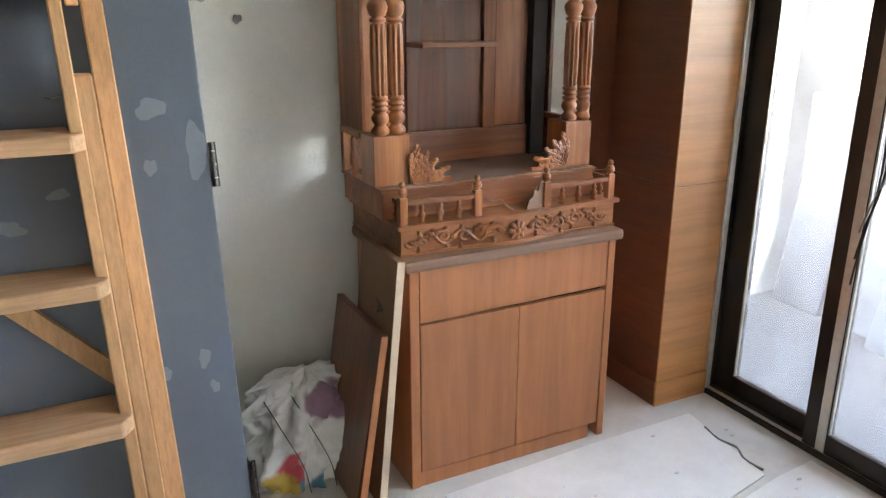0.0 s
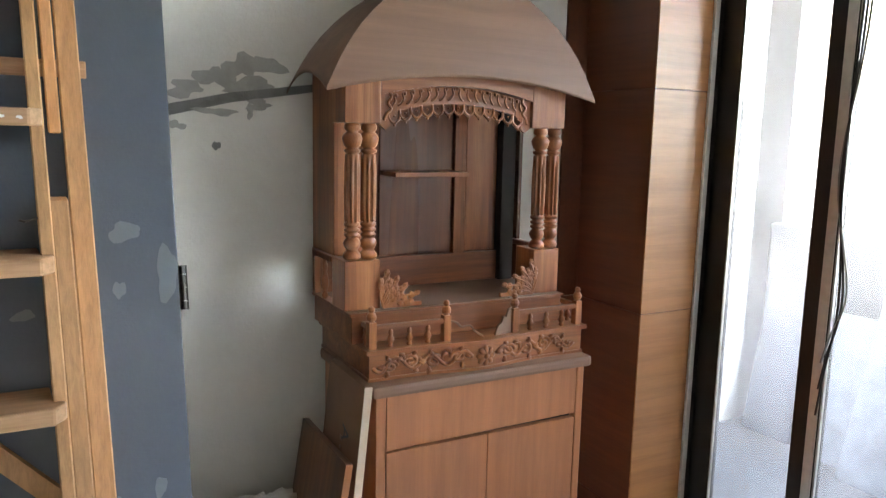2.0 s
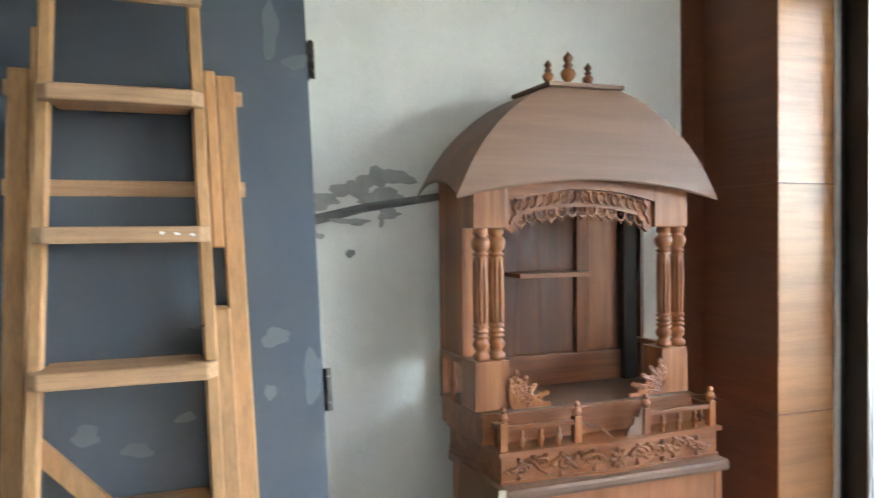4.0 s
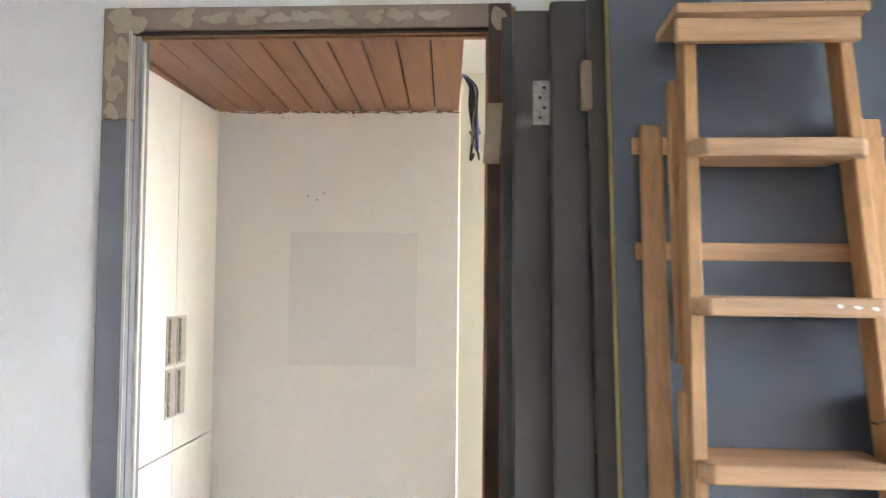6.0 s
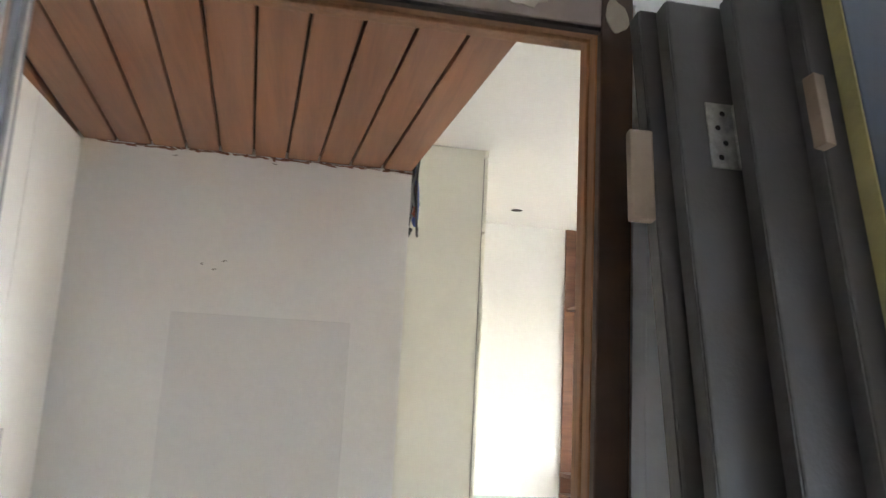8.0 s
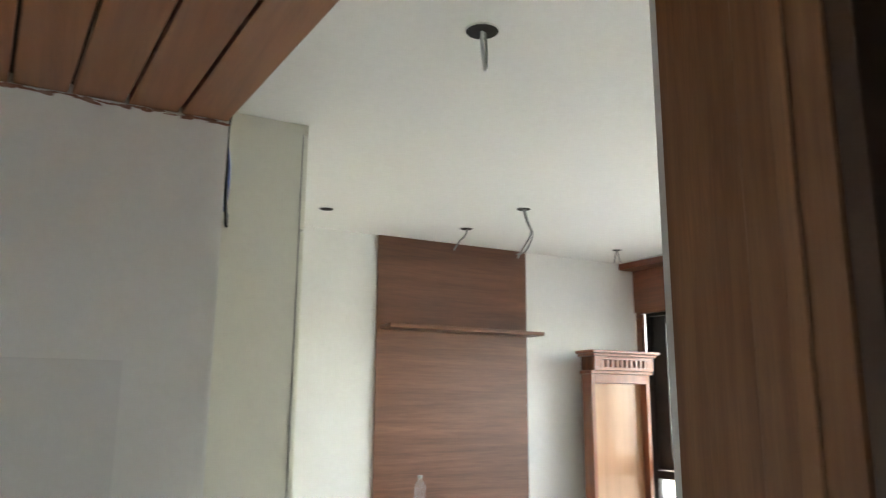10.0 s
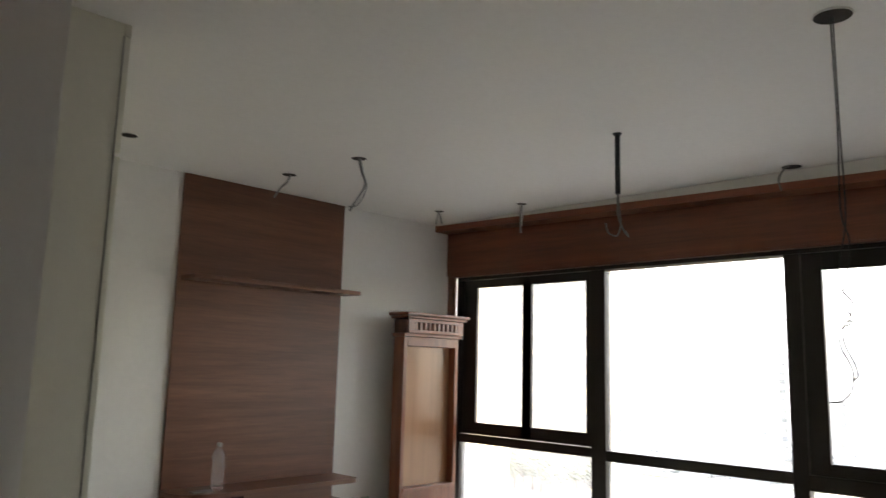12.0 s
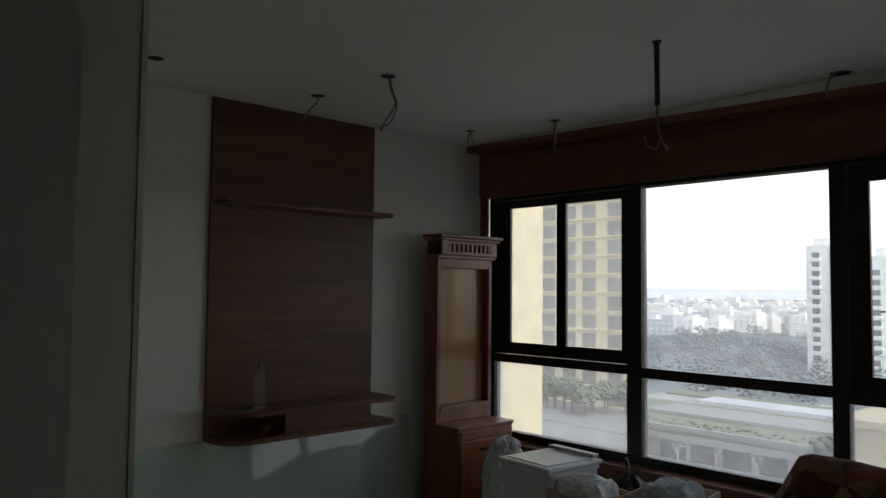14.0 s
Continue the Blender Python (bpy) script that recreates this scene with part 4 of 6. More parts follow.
def sack_mat():
    """White woven plastic with faded printed areas."""
    m, n, l, b = node_mat("printed_woven_sack", 0.5)
    co = n.new("ShaderNodeTexCoord")
    sp = n.new("ShaderNodeSeparateXYZ")
    l.new(co.outputs["Object"], sp.inputs[0])
    base = noise_at(n, l, 6.0, 5)
    c = ramp(n, l, base.outputs[0], [(0.3, (0.60, 0.57, 0.52)), (0.6, (0.84, 0.83, 0.81))]).outputs[0]

    def zone(center, radius, col, prev):
        d = n.new("ShaderNodeVectorMath")
        d.operation = "DISTANCE"
        d.inputs[1].default_value = center
        w = noise_at(n, l, 9.0, 3)
        ad = n.new("ShaderNodeMath")
        ad.operation = "MULTIPLY_ADD"
        ad.inputs[1].default_value = 0.06
        l.new(w.outputs[0], ad.inputs[0])
        l.new(co.outputs["Object"], d.inputs[0])
        l.new(d.outputs["Value"], ad.inputs[2])
        f = ramp(n, l, ad.outputs[0], [(radius + 0.045, (1, 1, 1)), (radius + 0.055, (0, 0, 0))])
        return mixed(n, l, f.outputs[0], prev, col)
    c = zone((0.10, -0.13, 0.29), 0.06, (0.34, 0.19, 0.25), c)
    c = zone((-0.02, -0.20, 0.06), 0.085, (0.60, 0.07, 0.09), c)
    c = zone((0.05, -0.19, 0.01), 0.075, (0.10, 0.28, 0.38), c)
    c = zone((-0.09, -0.18, 0.02), 0.07, (0.55, 0.36, 0.06), c)
    c = zone((-0.13, -0.08, 0.30), 0.015, (0.22, 0.16, 0.16), c)
    l.new(c, b.inputs["Base Color"])
    wv = noise_at(n, l, 300.0, 2)
    bump(n, l, b, wv.outputs[0], 0.15, 0.002)
    return m


sk = thing("woven_sack", (0.585, -0.17, 0), "crumpled white woven plastic sack with faded pink and red print", "sack")
part("sack_body", cloth_blob(0.60, -0.175, 0.162, 0.118, 0.335, 2.0, 0.30, seg=110, rings=60, lean=(0.035, 0.0)), sack_mat(), sk, smooth=True)
for k, (x0, x1) in enumerate(((0.52, 0.60), (0.60, 0.68))):
    part("stitched_seam", tube(bmesh.new(), smooth_path([(x0 - 0.03, -0.262, 0.31), (x0 + 0.01, -0.300, 0.22), (x1 - 0.02, -0.312, 0.1), (x1, -0.305, 0.0)], 5), 0.0016, 4), M_BLACK, sk)

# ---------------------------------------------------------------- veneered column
# core and side boards use the darkened copy, front boards the light one
col = struct("column", bx(1.875, 2.099, -0.355, -0.001, 0, ZC), M_VENEER_SHADE, "square column clad in glossy reddish brown veneer", "column")
for z0, z1 in ((0.0, 0.808), (0.811, 1.555), (1.558, 2.30), (2.303, ZC)):
    part("veneer_board", bx(1.868, 2.118, -0.361, -0.3555, z0 + 0.0, z1, bevel=0.001), M_VENEER, col)
    part("veneer_board", bx(1.868, 1.8745, -0.355, -0.001, z0 + 0.0, z1, bevel=0.001), M_VENEER_SHADE, col)
    part("veneer_board", bx(1.775, 1.8665, -0.012, -0.001, z0 + 0.0, z1, bevel=0.001), M_VENEER_SHADE, col)
struct("baseboard", bx(1.858, 2.115, -0.371, -0.3615, 0, 0.092, bevel=0.003), M_VENEER, "wooden baseboard round the column", "baseboard")
part("side_strip", bx(1.858, 1.8675, -0.361, -0.001, 0, 0.092, bevel=0.003), M_VENEER_SHADE, bpy.data.objects["baseboard"])

# ---------------------------------------------------------------- sliding balcony door
sd = thing("sliding_door", (2.15, -1.6, 0), "dark brown aluminium sliding door with film-covered glass", "sliding door")
tagged(sd, kind="structure")
part("outer_frame", bx(2.104, 2.24, -0.362, -0.305, 0, 2.30, bevel=0.003), M_FRAME, sd)
part("edge_strip", bx(2.101, 2.122, -0.374, -0.3625, 0, 2.30, bevel=0.002), M_SILVER, sd, "pale worn edge strip")
part("bottom_track", bx(2.10, 2.24, -4.08, -0.363, 0, 0.022, bevel=0.003), M_FRAME, sd)
part("track_rib", bx(2.108, 2.113, -4.08, -0.375, 0.0221, 0.032), M_SILVER, sd)
part("top_track", bx(2.10, 2.24, -4.08, -0.363, 2.25, 2.30), M_FRAME, sd)


def sliding_panel(y0, y1, x, stile=0.05, edge=False):
    """One sash: y0 the far end, y1 the near end."""
    ps = part("sash", bx(x, x + 0.036, y0 - 0.085, y0, 0.024, 2.248, bevel=0.003), M_FRAME, sd)
    part("stile", bx(x, x + 0.036, y1, y1 + stile, 0.024, 2.248, bevel=0.003), M_FRAME, ps)
    part("rail", bx(x, x + 0.036, y1 + stile, y0 - 0.085, 0.024, 0.092, bevel=0.003), M_FRAME, ps)
    part("rail", bx(x, x + 0.036, y1 + stile, y0 - 0.085, 2.19, 2.248, bevel=0.003), M_FRAME, ps)
    g = part("glass", bx(x + 0.015, x + 0.020, y1 + stile - 0.005, y0 - 0.08, 0.088, 2.195), M_MILK, ps)
    g.visible_shadow = False
    part("glass_bead", bx(x + 0.002, x + 0.012, y0 - 0.090, y0 - 0.0855, 0.095, 2.19), M_SILVER, ps)
    return ps


sliding_panel(-0.364, -0.832, 2.150)
p2 = sliding_panel(-0.79, -1.75, 2.106)
# pale strip paints daylight onto the stile of the second sash
part("lit_stile_face", bx(2.1015, 2.1055, -0.872, -0.842, 0.03, 2.24), M_SILVER, p2, "stile face coloured pale for the daylight on it")
sliding_panel(-1.71, -2.35, 2.150)
sliding_panel(-2.31, -2.99, 2.106)
# two more sashes out of view, added to let extra daylight in
sliding_panel(-2.95, -3.55, 2.150)
sliding_panel(-3.51, -4.07, 2.106)

for k in range(3):
    pts = smooth_path([(2.085, -0.90 - 0.012 * k, 2.25), (2.088, -0.895 - 0.01 * k, 1.7), (2.09, -0.885 + 0.006 * k, 1.3), (2.09, -0.91 - 0.01 * k, 0.95 + 0.02 * k), (2.09, -0.885 - 0.004 * k, 0.72 + 0.06 * k), (2.092, -0.872, 0.60 + 0.08 * k)], 6)
    solo("cable", tube(bmesh.new(), pts, 0.0035), M_BLACK if k < 2 else M_WIREG, "loose cable hanging beside the sliding door", "cable", "cables at the door", smooth=True)

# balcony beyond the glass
struct("balcony_floor", bx(2.2505, 3.279, -5.6, WT - 0.001, 0.0005, 0.012), M_BALC, "balcony floor, its grey darkened against glare", "balcony")
struct("balcony_parapet", bx(3.28, 3.40, -5.6, WT, -0.15, 1.0, bevel=0.01), M_CONCRETE, "low balcony parapet, its concrete darkened against glare", "parapet")
struct("balcony_ceiling", bx(2.25, 3.40, -4.2, WT, ZC, ZC + 0.15), M_CEIL, "white balcony ceiling", "ceiling")


def wrapped_board(x, y, w, h, t, yaw, tilt, mat, label):
    m = Matrix.Translation((x, y, 0.012)) @ pose(0, 0, 0, 0, tilt, yaw)
    b = bmesh.new()
    box(b, 0, t, -w / 2, w / 2, 0, h, bevel=0.012)
    bmesh.ops.subdivide_edges(b, edges=list(b.edges), cuts=3, use_grid_fill=True)
    for v in b.verts:
        v.co += Vector((1, 0.4, 0.2)) * 0.012 * noise.noise(v.co * 9)
    return solo("wrapped_board", b, mat, label, "board", "boards on the balcony", smooth=True, m=m)


# board and plastic colours also lowered against the bright balcony
M_FILM = plain("cloudy_plastic_sheet", (0.27, 0.31, 0.36), 0.3, var=0.25, scale=9)
M_GREYB = plain("grey_board", (0.11, 0.13, 0.16), 0.5)
wrapped_board(3.085, 0.05, 0.26, 0.74, 0.05, 0, 10, M_GREYB, "grey board leaning on the balcony")
wrapped_board(3.065, -0.25, 0.28, 0.66, 0.06, 0, 12, M_FILM, "board wrapped in cloudy plastic on the balcony")
wrapped_board(2.955, -0.60, 0.40, 0.98, 0.03, 0, 16, M_FILM, "tall board wrapped in cloudy plastic")
wrapped_board(3.09, -1.05, 0.40, 0.5, 0.05, 0, 14, M_FILM, "low board wrapped in cloudy plastic")

# sheets laid on the floor, with a ragged gap between them
fs = solo("floor_sheet", prism(bmesh.new(), [(0.95, -0.50, 0.001), (1.50, -0.47, 0.001), (1.935, -0.465, 0.001), (1.905, -0.66, 0.001), (1.875, -0.85, 0.001), (1.60, -0.905, 0.001), (0.95, -1.02, 0.001)], (0, 0, 0.004)), M_SHEET, "white protective sheet lying on the floor", "floor sheet", "sheets on the floor")
solo("floor_sheet", prism(bmesh.new(), [(0.95, -1.05, 0.001), (1.62, -0.925, 0.001), (1.90, -0.875, 0.001), (2.07, -0.86, 0.001), (2.06, -1.9, 0.001), (0.95, -1.9, 0.001)], (0, 0, 0.004)), M_SHEET, "white protective sheet lying on the floor", "floor sheet", "sheets on the floor")
rnd = random.Random(4)
# dark line drawn for the crack along the sheet
crack = smooth_path([(1.915, -0.56, 0.006), (1.90, -0.64, 0.006), (1.915, -0.70, 0.006), (1.885, -0.76, 0.006), (1.89, -0.83, 0.006)], 4)
solo("dark_crack", tube(bmesh.new(), crack, 0.004, 4), M_CEMENT, "dark crack drawn along the sheet", "dirt", kind="stuff")
db = bmesh.new()
for k in range(26):
    x, y = rnd.uniform(0.95, 2.05), rnd.uniform(-1.6, -0.40)
    s = rnd.uniform(0.002, 0.007)
    bmesh.ops.create_icosphere(db, subdivisions=1, radius=s, matrix=Matrix.Translation((x, y, 0.006)) @ Matrix.Diagonal((1.6, 1, 0.5, 1)))
solo("debris", db, M_FLOOR, "crumbs of plaster on the floor", "debris", kind="stuff")

# ---------------------------------------------------------------- hall
wd = thing("wardrobe", (-2.1, 0.82, 0), "tall white laminate wardrobe with drawers and recessed handles", "wardrobe")
part("body", bx(-2.44, -1.832, 0.102, 1.334, 0, 2.192), M_DARKGAP, wd)
part("side_panel", bx(-2.44, -1.812, 0.1005, 0.12, 0, 2.192), M_LAM, wd)
YS = 0.928
for y0, y1 in ((0.122, YS - 0.0015), (YS + 0.0015, 1.332)):
    part("door", bx(-1.831, -1.811, y0, y1, 0.785, 2.190, bevel=0.0015), M_LAM, wd)
    part("drawer", bx(-1.831, -1.811, y0, y1, 0.484, 0.777, bevel=0.0015), M_LAM, wd)
    part("drawer", bx(-1.831, -1.811, y0, y1, 0.05, 0.476, bevel=0.0015), M_LAM, wd)
for y0, y1 in ((0.842, 0.922), (0.936, 1.02)):
    for z0, z1 in ((0.915, 1.10), (1.115, 1.302)):
        h = part("handle", bx(-1.8105, -1.806, y0, y1, z0, z1, bevel=0.001), M_SILVER, wd, "brushed metal pull plate")
        part("grip", bx(-1.806, -1.797, y0 + 0.012, y0 + 0.022, z0 + 0.01, z1 - 0.01, bevel=0.002), M_STEEL, h)

tc = thing("tall_cabinet", (-0.9, 2.9, 0), "ceiling-high cream cabinet with side-hung shutters", "cabinet")
part("body", bx(-2.44, -0.199, 2.52, 4.243, 0, ZC - 0.002), M_CREAM, tc)
part("filler_board", bx(-0.1985, -0.178, 2.515, 4.243, 2.647, ZC - 0.002, bevel=0.001), M_CREAM, tc)
part("shutter", bx(-0.1985, -0.178, 2.517, 3.1, 2.25, 2.643, bevel=0.0015), M_CREAM, tc)
part("shutter", bx(-0.1985, -0.178, 2.517, 3.1, 0.08, 2.238, bevel=0.0015), M_CREAM, tc)
part("shutter", bx(-0.1985, -0.178, 3.104, 4.243, 0.08, 2.643, bevel=0.0015), M_CREAM, tc)
part("shadow_gap", bx(-0.2005, -0.1975, 2.5175, 2.5195, 0.08, 2.643), M_DARKGAP, tc)

# bundle of cut cables at the end of the hall wall
rnd = random.Random(8)
for k in range(11):
    x0, y0 = -0.698 + 0.006 * (k % 6), 1.70 + rnd.uniform(-0.02, 0.03)
    L = rnd.uniform(0.10, 0.27)
    pts = smooth_path([(-0.748, 1.464, 2.30), (-0.73, 1.52, 2.40), (x0, y0 - 0.04, 2.38), (x0 + rnd.uniform(-0.006, 0.012), y0, 2.30), (x0 + rnd.uniform(-0.006, 0.022), y0 - rnd.uniform(0.0, 0.03), 2.30 - L * 0.5), (x0 + rnd.uniform(-0.004, 0.026), y0, 2.30 - L), (x0 + rnd.uniform(-0.004, 0.02), y0, 2.33 - L)], 5)
    solo("cut_cable", tube(bmesh.new(), pts, 0.005 if k % 2 else 0.0075), (M_BLACK, M_WIREG, M_BLACK, M_WIREG, M_WIREB, M_BLACK, M_WIREG, M_BLACK, M_WIRER)[k % 9], "cut electric cable hanging from the hall ceiling edge", "cable", "cables in the hall", smooth=True)
torn = bmesh.new()
rnd = random.Random(17)
for k in range(34):
    blob(torn, -1.74 + 0.0295 * k + rnd.uniform(-0.01, 0.01), 2.188 + rnd.uniform(-0.002, 0.003), rnd.uniform(0.010, 0.026), rnd.uniform(0.001, 0.0055), 1.3325, n=14, seed=300 + k, rough=0.9, thick=0.002)
solo("torn_plaster", torn, paint("torn_red_brown_paint", (0.26, 0.11, 0.07), (0.40, 0.27, 0.21), 0.85, 0.9, 30.0), "torn brown edge under the boarded ceiling", "plaster", kind="stuff")
for i, (x, z) in enumerate([(-1.36, 1.80), (-1.33, 1.83), (-1.40, 1.815), (-1.52, 2.165), (-1.20, 2.17)]):
    part("scuff_mark", blob(bmesh.new(), x, z, .006, .003, 1.3325, seed=200 + i, rough=0.8, thick=0.001), M_STAIN, bpy.data.objects["wall_hall_end"])

# ---------------------------------------------------------------- television panel and shelves
pn = thing("wall_panel", (1.46, 4.23, 0), "tall dark walnut wall panel with two floating shelves", "wall panel")
part("board", bx(0.874, 2.056, 4.220, 4.244, 0.70, 2.686, bevel=0.002), M_WALNUT, pn)
part("upper_shelf", bx(0.892, 2.093, 4.05, 4.2195, 2.056, 2.082, bevel=0.003), M_WALNUT, pn)


def round_shelf(z0, z1, x0, x1, y0, y1, r, r2):
    pts = []
    for i in range(11):
        a = math.pi + i * math.pi / 20
        pts.append((x0 + r + r * math.cos(a), y0 + r + r * math.sin(a), z0))
    for i in range(9):
        a = 1.5 * math.pi + i * math.pi / 16
        pts.append((x1 - r2 + r2 * math.cos(a), y0 + r2 + r2 * math.sin(a), z0))
    pts += [(x1, y1, z0), (x0, y1, z0)]
    bm = prism(bmesh.new(), pts, (0, 0, z1 - z0))
    return bm


part("lower_shelf", round_shelf(0.857, 0.884, 0.862, 2.064, 3.945, 4.2195, 0.18, 0.05), M_WALNUT, pn)
part("lower_shelf", round_shelf(0.708, 0.735, 0.862, 2.064, 3.945, 4.2195, 0.18, 0.05), M_WALNUT, pn)
part("drawer_box", bx(1.242, 1.86, 3.965, 4.2195, 0.7355, 0.8565, bevel=0.002), M_WALNUT, pn)

bt = thing("water_bottle", (1.125, 4.06, 0.885), "empty clear plastic water bottle standing on the shelf", "bottle")
BOT = [(0, .027), (.004, .033), (.02, .034), (.03, .032), (.04, .034), (.055, .032), (.068, .034), (.085, .0325), (.10, .034), (.125, .037), (.15, .030), (.175, .037), (.195, .033), (.212, .024), (.225, .0145), (.232, .013), (.236, .013)]
m, n, l, b = node_mat("clear_bottle_plastic", 0.08)
b.inputs["Transmission Weight"].default_value = 0.92
b.inputs["Base Color"].default_value = (0.93, 0.95, 0.96, 1)
b.inputs["IOR"].default_value = 1.25
part("bottle_body", lathe(bmesh.new(), [(0.885 + a, r) for a, r in BOT], 20, Matrix.Translation((1.125, 4.06, 0))), m, bt, smooth=True)
part("cap", lathe(bmesh.new(), [(1.121, .0145), (1.138, .0145), (1.140, .013)], 14, Matrix.Translation((1.125, 4.06, 0))), M_WIREG, bt)
solo("phone", bx(0.955, 1.075, 4.0, 4.06, 0.885, 0.893, bevel=0.002), M_WIREG, "flat grey gadget lying on the shelf", "gadget")
pt = thing("small_pot", (1.165, 4.06, 0.736), "small brown clay pot in the open shelf", "pot")
part("pot_body", lathe(bmesh.new(), [(0.736, .022), (0.75, .03), (0.78, .036), (0.79, .038), (0.792, .033), (0.76, .026)], 18, Matrix.Translation((1.165, 4.06, 0))), M_CONSOLE, pt, smooth=True)
# the glass leans a little: its foot stands 10 cm off the wall
struct("trim_glass", prism(bmesh.new(), [(-0.17, 4.134, 0.002), (-0.17, 4.142, 0.002), (-0.17, 4.2445, 0.70), (-0.17, 4.2365, 0.70)], (2.565, 0, 0)), M_MINT, "pale mint back-painted glass leaning on the lower wall", "wall glass")
sk2 = thing("wall_socket", (2.285, 4.24, 0.62), "white wall socket beside the shelf", "socket")
part("cover", bx(2.255, 2.315, 4.226, 4.2355, 0.60, 0.70, bevel=0.003), M_PLASTIC, sk2)

# ---------------------------------------------------------------- dressing console with tall frame
cs = thing("dressing_console", (2.69, 4.0, 0), "polished reddish wooden dressing console with an empty mirror frame", "dressing table")
KX0, KX1 = 2.475, 3.028
part("lower_body", bx(KX0, KX1, 3.810, 4.150, 0, 0.625, bevel=0.004), M_CONSOLE, cs)
part("worktop", bx(KX0 - 0.012, KX1 - 0.002, 3.790, 4.150, 0.6255, 0.650, bevel=0.006), M_CONSOLE, cs)
dw = part("drawer", bx(KX0 + 0.02, KX1 - 0.02, 3.793, 3.8095, 0.560, 0.618, bevel=0.004), M_CONSOLE, cs)
dr = part("door", bx(KX0 + 0.02, KX1 - 0.02, 3.793, 3.8095, 0.05, 0.552, bevel=0.004), M_CONSOLE, cs)
part("slot_handle", bx(2.672, 2.762, 3.790, 3.7935, 0.474, 0.494, bevel=0.001), M_DARKGAP, dr, "dark slot pull")
part("knob", lathe(bmesh.new(), [(0, .006), (.012, .006), (.016, .014), (.024, .013), (.027, .006)], 12, Matrix.Translation((2.84, 3.793, 0.36)) @ pose(0, 0, 0, 90, 0, 0)), M_STEEL, dr, smooth=True)
fr = part("frame_stile", bx(KX0, KX0 + 0.032, 4.02, 4.13, 0.6505, 1.80, bevel=0.003), M_CONSOLE, cs)
part("frame_stile", bx(KX1 - 0.032, KX1, 4.02, 4.13, 0.6505, 1.80, bevel=0.003), M_CONSOLE, cs)
part("frame_bottom", bx(KX0 + 0.0325, KX1 - 0.0325, 4.02, 4.13, 0.6505, 0.765, bevel=0.003), M_CONSOLE, cs)
part("frame_moulding", bx(KX0 + 0.03, KX1 - 0.03, 4.008, 4.0195, 0.735, 0.765, bevel=0.004), M_CONSOLE, cs)
part("frame_top", bx(KX0 + 0.0325, KX1 - 0.0325, 4.02, 4.13, 1.735, 1.80, bevel=0.003), M_CONSOLE, cs)
part("back_panel", bx(KX0 + 0.0325, KX1 - 0.0325, 4.085, 4.10, 0.7655, 1.7345), M_CONSOLEL, cs, "pale glossy back board where the mirror was")
part("cornice", bx(KX0 - 0.02, KX1 + 0.012, 3.995, 4.13, 1.8005, 1.825, bevel=0.005), M_CONSOLE, cs)
part("cornice_back", bx(KX0, KX1, 3.995, 4.13, 1.8255, 1.925), M_TEAKD, cs)
n_slots = 11
fx0, fx1 = KX0 - 0.005, KX1 - 0.002
part("fret_rail", bx(fx0, fx1, 3.97, 3.994, 1.8255, 1.848, bevel=0.002), M_CONSOLE, cs)
part("fret_rail", bx(fx0, fx1, 3.97, 3.994, 1.903, 1.925, bevel=0.002), M_CONSOLE, cs)
for k in range(n_slots + 1):
    xc = fx0 + 0.03 + (fx1 - fx0 - 0.06) * k / n_slots
    wv = 0.030 if k in (0, n_slots) else 0.012
    part("fret_bar", bx(xc - wv, xc + wv, 3.97, 3.994, 1.8485, 1.9025, bevel=0.0015), M_CONSOLE, cs)
part("crown", bx(KX0 - 0.035, KX1 + 0.012, 3.945, 4.13, 1.9255, 1.945, bevel=0.006), M_CONSOLE, cs)
part("crown", bx(KX0 - 0.055, KX1 + 0.024, 3.925, 4.13, 1.9455, 1.968, bevel=0.006), M_CONSOLE, cs)

# ---------------------------------------------------------------- wide window
wn1 = thing("window_1", (3.18, 2.3, 0.5), "wide dark brown aluminium window with fixed and sliding panes", "window")
tagged(wn1, kind="structure")
FX0, FX1 = 3.152, 3.225


def bar(name, y0, y1, z0, z1, parent=None, x0=FX0, x1=FX1, mat=None):
    return part(name, bx(x0, x1, y0, y1, z0, z1, bevel=0.003), mat or M_FRAME, parent or wn1)


def pane(y0, y1, z0, z1, parent=None):
    g = part("pane", bx(3.186, 3.191, y0 - 0.004, y1 + 0.004, z0 - 0.004, z1 + 0.004), M_GLASS, parent or wn1)
    g.visible_shadow = False
    return g


WY0, WY1, WZ0, WZ1 = 0.46, 4.16, 0.475, 2.338
bar("frame_head", WY0, WY1, 2.262, WZ1)
bar("frame_sill", WY0, WY1, WZ0, 0.530)
bar("frame_post", WY1 - 0.055, WY1, 0.5305, 2.2615)
bar("frame_post", WY0, WY0 + 0.045, 0.5305, 2.2615)
bar("mullion", 2.822, 2.932, 0.5305, 2.2615)
bar("mullion", 1.588, 1.672, 0.5305, 2.2615)
bar("transom", 2.9325, 4.1045, 1.040, 1.10)
bar("transom", 1.6725, 2.8215, 1.027, 1.091)
bar("transom", WY0 + 0.0455, 1.5875, 1.004, 1.085)
pane(2.936, 4.10, 0.52, 1.035)
pane(1.676, 2.818, 0.52, 1.022)
pane(WY0 + 0.05, 1.584, 0.52, 1.0)
pane(1.676, 2.818, 1.096, 2.25)
part("bead", bx(3.160, 3.17, 1.673, 2.821, 2.246, 2.2615), M_SILVER, wn1, "bright strip over the fixed pane")


